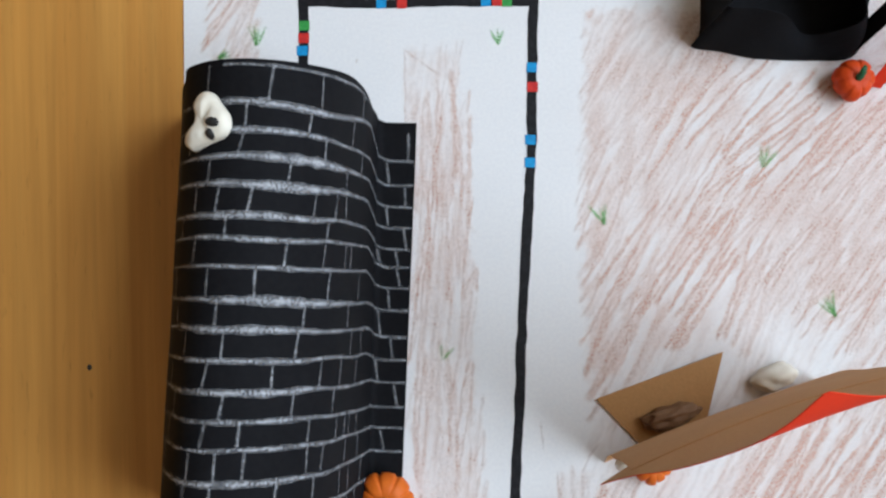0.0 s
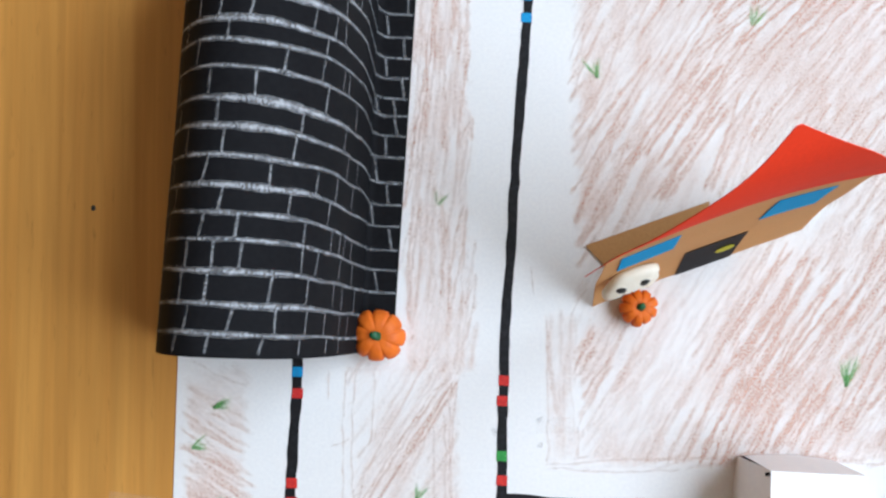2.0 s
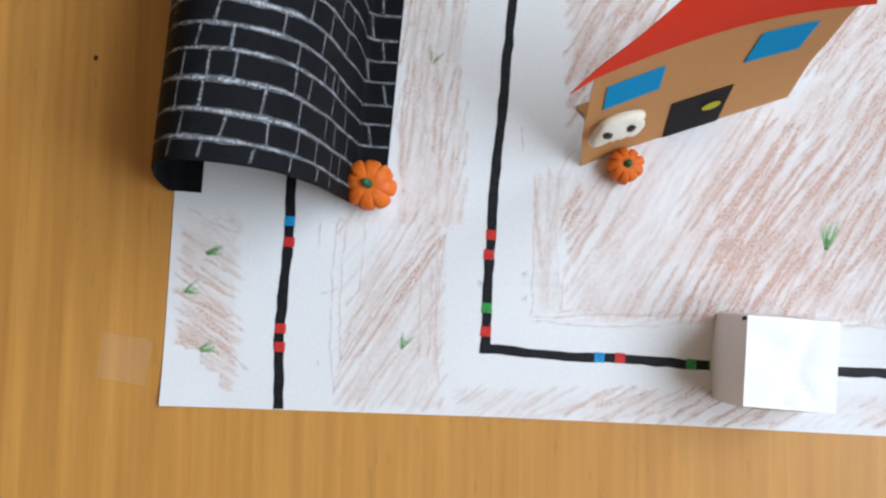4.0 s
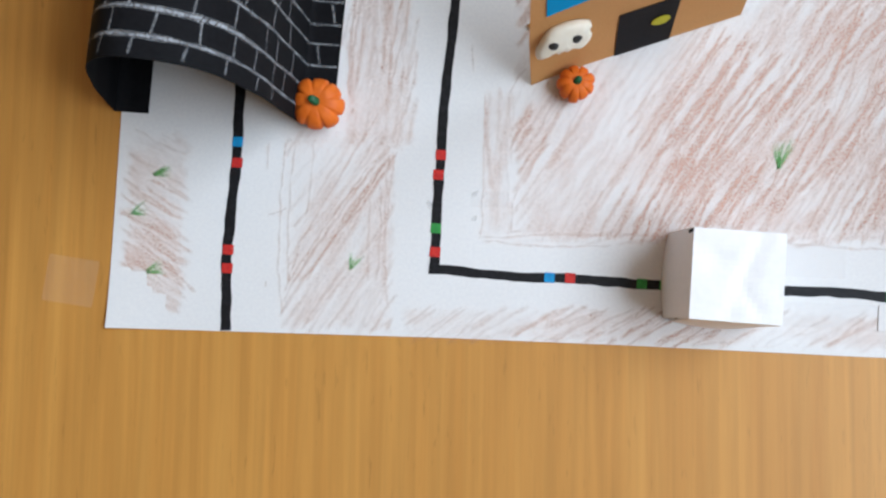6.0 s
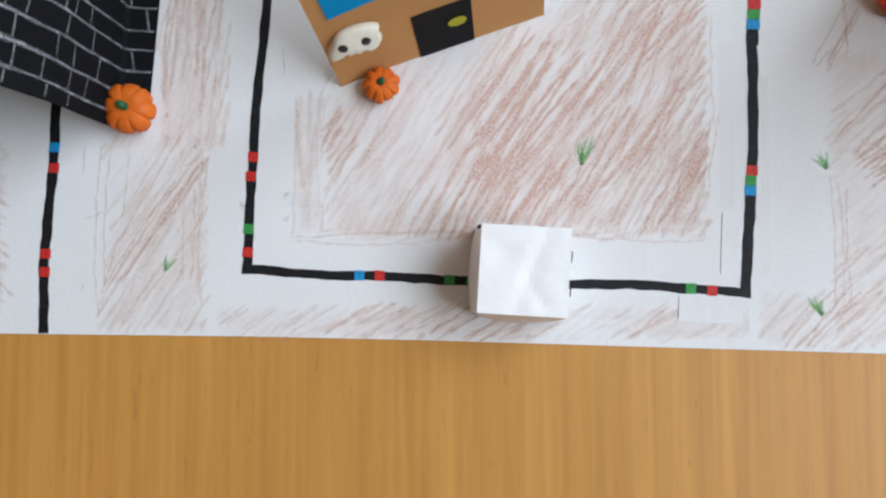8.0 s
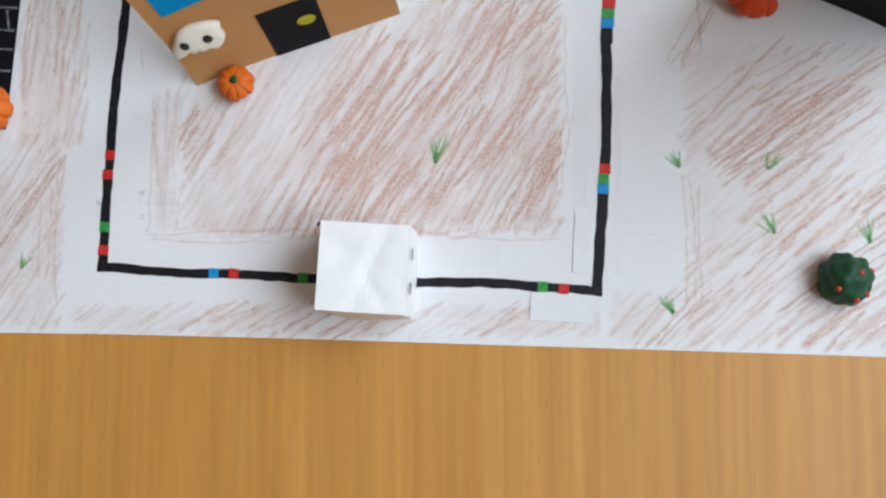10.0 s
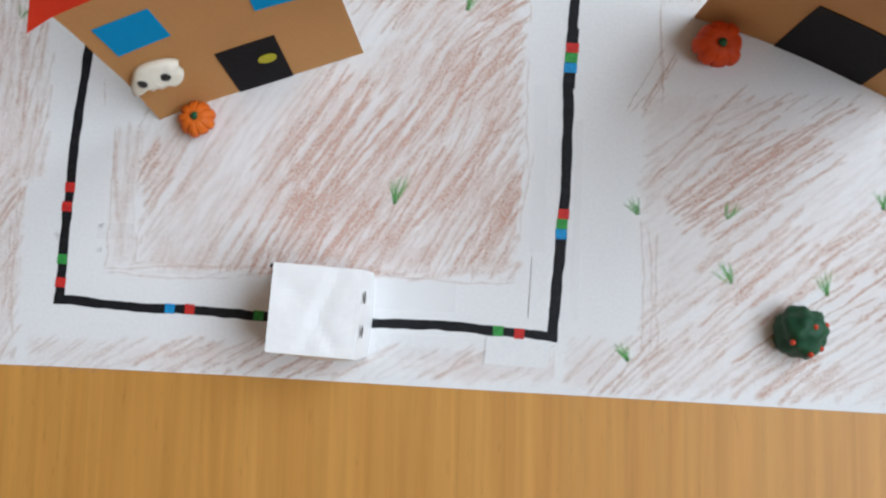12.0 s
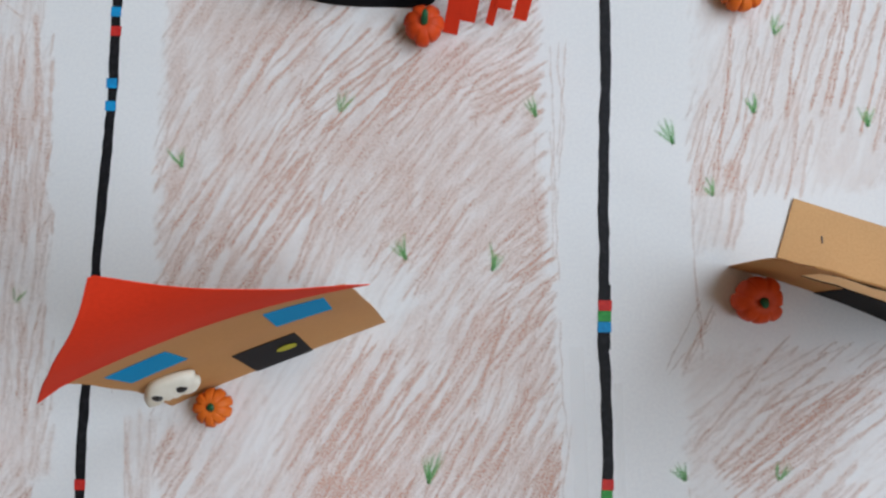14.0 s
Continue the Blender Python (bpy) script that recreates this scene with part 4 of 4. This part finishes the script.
bush = new("bush")
bush.location = (0.2440, 0.0104, 0.0003)
tagged(bush, "dark green clay bush with small red berries", "bush")
body = lump("crown", (0.0106, 0.0112, 0.0120), BUSH_CLAY, 4.4, (0, 0), 20, "", "", 0.26, 1.9, 0.40)
for key in ("label", "category"):
    if key in body:
        del body[key]
body.parent = bush
berry = mesh_of("berry", [(math.sin(math.pi * j / 6) * math.cos(2 * math.pi * i / 10) * 0.0013, math.sin(math.pi * j / 6) * math.sin(2 * math.pi * i / 10) * 0.0013, math.cos(math.pi * j / 6) * 0.0013) for j in range(7) for i in range(10)],
                [(j * 10 + i, (j + 1) * 10 + i, (j + 1) * 10 + (i + 1) % 10, j * 10 + (i + 1) % 10) for j in range(6) for i in range(10)], BERRY_CLAY, True)
skin = [body.matrix_basis @ v.co for v in body.data.vertices]
for x, y in ((0.0031, 0.0022), (0.0089, 0.0039), (-0.0061, -0.0045), (0.0009, -0.0091), (0.0075, -0.0078)):
    spot = min((c for c in skin if c.z > 0.003), key=lambda c: (c.x - x) ** 2 + (c.y - y) ** 2 - c.z * 0.0004)
    part("berry", berry, bush, "small red clay berry").location = spot


def ghost(name, outline, thick, eyes, label, skirt=0.0):
    """A flat clay ghost head pressed from one piece: x across, y up, z outwards, with two dark eyes."""
    rim = smooth_path([(x, y, 0) for x, y in outline] + [(*outline[0], 0)], 48)[:-1]
    cx, cy = sum(p.x for p in rim) / 48, sum(p.y for p in rim) / 48
    verts, faces, fm = [], [], []
    rings = 9
    for j in range(rings):
        t = j / (rings - 1)
        r = math.cos(t * math.pi / 2) ** 0.6 if t < 1 else 0.0
        z = thick * math.sin(t * math.pi / 2) ** 0.8
        for p in rim:
            x, y = cx + (p.x - cx) * r, cy + (p.y - cy) * r
            verts.append((x, y, z * (1 + 0.22 * noise.noise((x * 170, y * 170, 2.2)) + 0.10 * noise.noise((x * 420, y * 420, 5.2)))))
    for j in range(rings - 1):
        for i in range(48):
            a, b = j * 48 + i, j * 48 + (i + 1) % 48
            faces.append((a, b, b + 48, a + 48))
            fm.append(0)
    dome = list(verts)
    back = len(verts)
    verts += [(p.x, p.y, -skirt) for p in rim]
    for i in range(48):
        j = (i + 1) % 48
        faces.append((back + i, back + j, j, i))
        fm.append(0)
    faces.append(tuple(range(back + 47, back - 1, -1)))
    fm.append(0)
    for ex, ey, ea, eb, turn in eyes:
        base = len(verts)
        for j in range(5):
            t = j / 4
            for i in range(14):
                a = 2 * math.pi * i / 14
                u, v = ea * math.cos(t * math.pi / 2) * math.cos(a), eb * math.cos(t * math.pi / 2) * math.sin(a)
                px, py = ex + u * math.cos(turn) - v * math.sin(turn), ey + u * math.sin(turn) + v * math.cos(turn)
                skin = min(dome, key=lambda q: (q[0] - px) ** 2 + (q[1] - py) ** 2)[2]
                verts.append((px, py, skin - 0.0001 + 0.0009 * math.sin(t * math.pi / 2)))
        for j in range(4):
            for i in range(14):
                a, b = base + j * 14 + i, base + j * 14 + (i + 1) % 14
                faces.append((a, b, b + 14, a + 14))
                fm.append(1)
    ob = part(name, mesh_of(name, verts, faces, [CREAM_CLAY, DARK_CLAY], True, fm))
    return tagged(ob, label, "clay ghost")


# ---- red-roofed house ----
H0 = Vector((-0.0408, 0.1012, 0))
HD, HN = Vector((0.950, 0.3135, 0)), Vector((-0.3135, 0.950, 0))


LEAN = [(0.0, 0.0), (0.035, 0.0080), (0.058, 0.0112), (0.080, 0.0147), (0.096, 0.0160), (0.115, 0.0162), (0.130, 0.0167), (0.150, 0.0198), (0.160, 0.0236), (0.1697, 0.0297)]


def ease(table, z):
    """A smooth curve through (z, value) rows."""
    q = [table[0]] + table + [table[-1]]
    for i in range(1, len(q) - 2):
        if z <= q[i + 1][0] or i == len(q) - 3:
            (za, a), (zb, b) = q[i], q[i + 1]
            t = max(0.0, min(1.0, (z - za) / (zb - za)))
            m0 = (b - q[i - 1][1]) / max(1e-9, zb - q[i - 1][0]) * (zb - za)
            m1 = (q[i + 2][1] - a) / max(1e-9, q[i + 2][0] - za) * (zb - za)
            return a * (2 * t ** 3 - 3 * t * t + 1) + m0 * (t ** 3 - 2 * t * t + t) + b * (3 * t * t - 2 * t ** 3) + m1 * (t ** 3 - t * t)


def house_point(d, z, out=0.0):
    """d along the foot of the front wall, z up; the card leans back, bows between its upright edges and its roof curls."""
    bow = (0.0045 if d > 0.045 else 0.0026) * ((d - 0.045) / 0.053) ** 2 * min(1.0, max(0.0, z) / 0.096)
    toe = 0.0015 * max(0.0, 1 - max(0.0, d) / 0.04) ** 2 * max(0.0, 1 - z / 0.035) + 0.15 * max(0.0, -d)
    return HD * d + HN * (ease(LEAN, z) - bow - toe - out) + Vector((0, 0, z))


house = new("house")
house.location = H0
tagged(house, "tan card house front with a red gable roof and blue windows", "house")
WALL_W_ = 0.0975


def card(name, corners, material, parent, out, thick=0.0004, label="", fn=house_point, back=None, n=16):
    """A piece of card on the curled front, from four corners (d, z): lower left, lower right, upper right, upper left."""
    (a, b, c, e) = corners
    g = []
    for i in range(n + 1):
        u = i / n
        col = []
        for j in range(n + 1):
            v = j / n
            d = (a[0] * (1 - u) + b[0] * u) * (1 - v) + (e[0] * (1 - u) + c[0] * u) * v
            z = (a[1] * (1 - u) + b[1] * u) * (1 - v) + (e[1] * (1 - u) + c[1] * u) * v
            col.append(fn(d, z, out))
        g.append(col)
    return part(name, sheet(name, g, material, thick, back), parent, label)


card("wall", [(0, 0.0002), (WALL_W_, 0.0002), (0.0968, 0.1045), (0.0002, 0.1045)], TAN_CARD, house, 0.0, 0.0003, "tan card front wall", back=PALE_CARD)
ROOF_L = [(0.0955, -0.0101), (0.11, -0.0010), (0.12, 0.0050), (0.13, 0.0115), (0.14, 0.0185), (0.15, 0.0270), (0.16, 0.0362), (0.1697, 0.0450)]
ROOF_R = [(0.0885, 0.1031), (0.10, 0.0985), (0.11, 0.0936), (0.12, 0.0886), (0.13, 0.0828), (0.14, 0.0762), (0.15, 0.0685), (0.16, 0.0582), (0.1697, 0.0466)]
roof_g = []
for i in range(25):
    u = i / 24
    foot = 0.0955 - 0.007 * u + 0.0055 * math.sin(math.pi * u)
    roof_g.append([])
    for j in range(25):
        z = foot + (0.1697 - foot) * j / 24
        z0 = 0.0955 + (0.1697 - 0.0955) * j / 24
        roof_g[-1].append(house_point(ease(ROOF_L, z0) * (1 - u) + ease(ROOF_R, z0 - 0.007 * (1 - j / 24)) * u, z, 0.00035))
part("roof", sheet("roof", roof_g, RED_PAPER, 0.0003, PALE_CARD), house, "red paper gable roof")
card("window", [(0.0067, 0.0558), (0.0293, 0.0580), (0.0290, 0.0793), (0.0064, 0.0785)], BLUE_PAPER, house, 0.0005, 0.0003, "blue paper window")
card("window", [(0.0636, 0.0572), (0.0850, 0.0580), (0.0863, 0.0810), (0.0650, 0.0816)], BLUE_PAPER, house, 0.0005, 0.0003, "blue paper window")
door = card("door", [(0.0388, 0.0003), (0.0643, 0.0003), (0.0652, 0.0345), (0.0388, 0.0335)], DOOR_PAPER, house, 0.0005, 0.0003, "black paper door")
knob_g = []
for i in range(9):
    r = 0.0001 + i / 8
    knob_g.append([house_point(0.0578 + 0.0042 * r * math.cos(2 * math.pi * k / 20), 0.0203 + 0.0031 * r * math.sin(2 * math.pi * k / 20), 0.0009) for k in range(21)])
part("knob", sheet("knob", knob_g[::-1], YELLOW_PAPER, 0.0003), door, "yellow oval paper knob")
flap_g = [[HD * ((0.0165 - 0.0103 * v) * (1 - u) + (0.0478 + 0.0163 * v) * u) + HN * (0.0012 + 0.0240 * v) + Vector((0, 0, 0.0010 + 0.0016 * v * u)) for v in (k / 8 for k in range(9))] for u in (k / 10 for k in range(11))]
part("foot_flap", sheet("foot_flap", flap_g, BROWN_CARD, 0.0005), house, "brown card foot flap bent backwards")

lump("clay_lump", (0.0125, 0.0046, 0.0062), BROWN_CLAY, 2.2, (-0.0115, 0.1190), 15, "lump of brown clay weighing down the house flap", "clay", 0.4, 2.2, 0.2).location.z = 0.0022
lump("clay_lump", (0.0092, 0.0056, 0.0072), CREAM_CLAY, 7.1, (0.0333, 0.1338), 18, "lump of cream clay behind the red-roofed house", "clay", 0.3, 1.5, 0.3)

face = ghost("clay_ghost", [(-0.0124, -0.0058), (-0.0122, -0.0104), (-0.0104, -0.0098), (-0.0080, -0.0078), (-0.0056, -0.0070), (-0.0036, -0.0088), (-0.0014, -0.0072), (0.0008, -0.0086), (0.0040, -0.0068), (0.0070, -0.0078), (0.0100, -0.0050), (0.0112, -0.0008), (0.0096, 0.0026), (0.0100, 0.0058), (0.0052, 0.0074), (-0.0024, 0.0068), (-0.0086, 0.0034)], 0.0034,
             [(-0.0066, -0.0016, 0.0022, 0.0022, 0.3), (0.0036, 0.0004, 0.0023, 0.0025, 0.3)], "cream clay ghost head with dark eyes on the house wall", 0.0012)
fc = H0 + house_point(0.0148, 0.0386, 0.0034)
up = (Vector((0, 0, 0.88)) + HN * 0.46).normalized()
face.matrix_world = Matrix.Translation(fc) @ Matrix((HD * 0.96, up * 0.92, HD.cross(up))).transposed().to_4x4() @ Matrix.Rotation(radians(-12), 4, "Z")

# ghost on the tunnel's left shoulder
TG = tunnel_point(u_at(ARC[2] + 0.448 * ARCH), 0.87)
tu = (tunnel_point(u_at(ARC[2] + 0.448 * ARCH + 0.012), 0.87) - tunnel_point(u_at(ARC[2] + 0.448 * ARCH - 0.010), 0.87)).normalized()
tn = tu.cross(Vector((0.062, 1, 0))).normalized()
tv = tn.cross(tu).normalized()
tghost = ghost("clay_ghost", [(-0.0059, -0.0092), (0.0025, -0.0066), (0.0092, -0.0042), (0.0118, -0.0006), (0.0110, 0.0042), (0.0070, 0.0088), (0.0040, 0.0124), (0.0004, 0.0145), (-0.0038, 0.0132), (-0.0046, 0.0092), (-0.0036, 0.0048), (-0.0044, 0.0004), (-0.0084, -0.0036), (-0.0094, -0.0066)], 0.0046,
               [(0.0068, 0.0010, 0.0031, 0.0020, -0.1), (0.0050, -0.0033, 0.0020, 0.0023, 0.2)], "cream clay ghost with dark eyes on top of the tunnel", 0.0008)
tghost.matrix_world = Matrix.Translation(TG + tn * 0.0004) @ Matrix((tu * 0.88, tv * 0.88, tn)).transposed().to_4x4()

# ---- black-roofed house ----
K0 = Vector((0.1998, 0.1496, 0))
KD, KN = Vector((0.9217, -0.3876, 0)), Vector((0.3876, 0.9217, 0))


STOOP = [(0.0, 0.0), (0.05, 0.0), (0.075, -0.0042), (0.09, -0.0062), (0.102, -0.0086), (0.12, -0.0138), (0.142, -0.0190), (0.152, -0.0210)]


def black_point(d, z, out=0.0):
    n = ease(STOOP, z) + 0.0016 * noise.noise((d * 95, 3.3, 0)) * max(0.0, min(1.0, (z - 0.074) / 0.012)) * max(0.0, 1 - max(0.0, d) / 0.035) + 0.0025 * math.sin(max(0, min(1, d / 0.09)) * math.pi)
    return KD * d + KN * (n - 0.5 * max(0.0, -d) - out) + Vector((0, 0, z))


bhouse = new("house")
bhouse.location = K0
tagged(bhouse, "brown card house front with a black paper roof", "house")
card("wall", [(0.0, 0.0002), (0.098, 0.0002), (0.098, 0.134), (0.0040, 0.0885)], TAN_CARD, bhouse, 0.0, 0.0006, "brown card front wall", black_point)
card("roof", [(-0.0052, 0.1065), (0.105, 0.1005), (0.080, 0.1500), (0.0072, 0.1420)], DOOR_PAPER, bhouse, 0.0007, 0.0004, "black paper roof", black_point, PALE_CARD, 20)
card("window", [(0.0178, 0.0668), (0.0358, 0.0648), (0.0357, 0.0815), (0.0194, 0.0800)], DOOR_PAPER, bhouse, 0.0005, 0.0003, "black paper window", black_point)
card("door", [(0.0373, 0.0003), (0.0790, 0.0003), (0.0780, 0.0500), (0.0385, 0.0525)], DOOR_PAPER, bhouse, 0.0005, 0.0003, "black paper door", black_point)
bflap = [[Vector((0.2293 - 0.0120 * (1 - v), 0.1779 - 0.034 * (1 - v), 0.0010)) - K0 + Vector((0.93, -0.34, 0)) * (0.070 * u) for v in (k / 8 for k in range(9))] for u in (k / 10 for k in range(11))]
part("foot_flap", sheet("foot_flap", bflap, PALE_CARD, 0.0005), bhouse, "pale tan card foot flap with a small slit")
slit = part("slit", box("slit", (-0.0003, -0.0015, 0.0), (0.0003, 0.0015, 0.0002), DARK_CLAY), bhouse, "small dark slit")
slit.location = Vector((0.2399, 0.1596, 0.0011)) - K0

# ---- black paper castle, with a red fringe lying beside it ----
castle = new("castle")
castle.location = (0.045, 0.295, 0)
tagged(castle, "bent black paper castle wall open at the top", "castle")
CO = Vector(castle.location)
ring = smooth_path([(0.0150, 0.330, 0), (0.0125, 0.300, 0), (0.0110, 0.2850, 0), (0.0070, 0.2792, 0), (0.0200, 0.2764, 0), (0.0341, 0.2726, 0), (0.0584, 0.2704, 0), (0.0770, 0.2712, 0), (0.0800, 0.285, 0), (0.079, 0.330, 0)], 60)
cg = []
for p in ring:
    c = Vector((0.046, 0.310, 0))
    h = 0.034 - (0.027 * math.exp(-((p.x - 0.0590) / 0.017) ** 2) if p.y < 0.284 else 0.0)
    cg.append([p + (c - p).normalized() * 0.010 * (j / 6) ** 1.4 + Vector((0, 0, 0.0003 + h * j / 6)) - CO for j in range(7)])
part("wall", sheet("wall", cg, BLACK_PAPER, 0.0005), castle)
floor_g = [[Vector((0.0150 + 0.0645 * i / 6, 0.2790 + 0.051 * j / 6, 0.0008)) - CO for j in range(7)] for i in range(7)]
part("base", sheet("base", floor_g, BLACK_PAPER, 0.0004), castle, "black paper base inside the wall")
bridge = [[Vector((0.0755 + 0.020 * t, 0.2718 + 0.020 * t + w * 0.009, 0.006 + 0.026 * math.sin(t * math.pi * 0.6))) - CO for w in (0, 0.5, 1)] for t in (k / 10 for k in range(11))]
part("strap", sheet("strap", bridge, BLACK_PAPER, 0.0005), castle, "black paper strap")
oval = [[Vector((0.0885 + 0.006 * r * math.cos(a), 0.2930 + 0.0028 * r * math.sin(a), 0.0350)) - CO for a in (2 * math.pi * k / 20 for k in range(21))] for r in (1.0, 0.6, 0.01)]
part("oval", sheet("oval", oval, RED_PAPER, 0.0004), castle, "red paper oval")

fringe = new("paper_fringe")
fringe.location = (0.10, 0.27, 0)
tagged(fringe, "red paper fringe of uneven strips standing on the sheet", "paper fringe")
FO = Vector(fringe.location)
RISE = Vector((0.003, 0.0075, 0.0174))
for x0, x1, z0, top in ((0.0813, 0.0880, 0.0026, 2.4), (0.0892, 0.0957, 0.0092, 2.4), (0.1000, 0.1038, 0.0050, 2.4), (0.1040, 0.1110, 0.0150, 2.4), (0.1118, 0.1182, 0.0078, 2.4)):
    a, b = (Vector((x, 0.257 + z0 * RISE.y / RISE.z, z0)) for x in (x0, x1))
    g = [[a.lerp(b, u) + (RISE * top - RISE * (z0 / RISE.z)) * v - FO + Vector((0, 0.0008 * math.sin(v * 3 + x0 * 900), 0.0)) - RISE * (0.13 * u * (1 - v)) for v in (k / 8 for k in range(9))] for u in (k / 4 for k in range(5))]
    part("strip", sheet("strip", g, RED_PAPER, 0.0004), fringe)
band = [[Vector((0.0813 + 0.0375 * u, 0.257, 0.0)) + RISE * (2.4 + 0.7 * v) - FO for v in (0, 0.5, 1)] for u in (k / 8 for k in range(9))]
part("band", sheet("band", band, RED_PAPER, 0.0004), fringe)

# ---- white paper box ----
BX, BY, BS = 0.0399, 0.0145, 0.0364


def paper_box():
    n = 18
    verts, faces, fm = [], [], []

    def face_grid(fn):
        base = len(verts)
        for i in range(n + 1):
            for j in range(n + 1):
                verts.append(fn(i / n, j / n))
        for i in range(n):
            for j in range(n):
                a = base + i * (n + 1) + j
                faces.append((a, a + n + 1, a + n + 2, a + 1))

    h = BS / 2

    def dent(x, y):
        d = -0.0006 * math.exp(-((x + 0.006) ** 2 + (y - 0.003) ** 2) / 4.5e-5) - 0.0005 * math.exp(-((x - 0.006 + 0.6 * (y + 0.010)) ** 2) / 1.2e-5 - ((y + 0.010) ** 2) / 5e-5)
        d -= 0.0004 * max(0.0, 1 - abs(x - 0.35 * y - 0.003) / 0.0055) + 0.0002 * max(0.0, 1 - abs(y + 0.5 * x - 0.004) / 0.006)
        return d + 0.0012 * noise.noise((x * 75, y * 75, 1)) * max(0, 1 - max(abs(x), abs(y)) / h)

    face_grid(lambda u, v: ((u - 0.5) * BS, (v - 0.5) * BS, BS + dent((u - 0.5) * BS, (v - 0.5) * BS)))

    def side(k):
        def fn(u, v):
            x = (u - 0.5) * BS
            z = BS * (1 - v)
            flare = (0.0005, 0.0008, 0.0030, 0.0012)[k] * v ** 0.8
            bow = (0.0010, 0.0012, 0.0018, 0.0022)[k] * math.sin(u * math.pi) * v ** 0.7
            o = h + flare + bow
            x *= 1 + 0.02 * v
            return [(o, x, z), (-x, o, z), (-o, -x, z), (x, -o, z)][k]
        return fn
    for k in range(4):
        face_grid(side(k))
    return mesh_of("box_shell", verts, faces, BOX_PAPER)


pbox = new("paper_box")
pbox.matrix_world = pose(BX, BY, 0.0003, 0, 0, -3.6)
tagged(pbox, "small creased white paper box standing on the track", "paper box")
shell = paper_box()
bmx = bmesh.new()
bmx.from_mesh(shell)
bmesh.ops.remove_doubles(bmx, verts=bmx.verts, dist=0.0002)
bmesh.ops.recalc_face_normals(bmx, faces=bmx.faces)
bmx.to_mesh(shell)
bmx.free()
sh = part("shell", shell, pbox)
sol = sh.modifiers.new("thickness", "SOLIDIFY")
sol.thickness = 0.0003
for y in (-0.007, 0.007):
    ev = [(BS / 2 + 0.0012, y + 0.0026 * math.cos(2 * math.pi * k / 18), 0.0300 + 0.0019 * math.sin(2 * math.pi * k / 18)) for k in range(18)]
    ev2 = [(x + 0.0002, yy, z) for x, yy, z in ev]
    part("eye", mesh_of("eye", ev + ev2, [tuple(range(18)), tuple(range(18, 36))] + [(k, (k + 1) % 18, 18 + (k + 1) % 18, 18 + k) for k in range(18)], MARK_BLACK), pbox, "black marker oval")
tab = [[Vector((-BS / 2 - 0.0002 - 0.0013 * u, BS / 2 - 0.0018 + 0.0014 * v - 0.0006 * u, BS - 0.0004 - 0.0016 * u)) for v in (0, 0.5, 1)] for u in (0, 0.5, 1)]
part("torn_corner", sheet("torn_corner", tab, DOOR_PAPER, 0.0003), pbox, "torn dark corner")
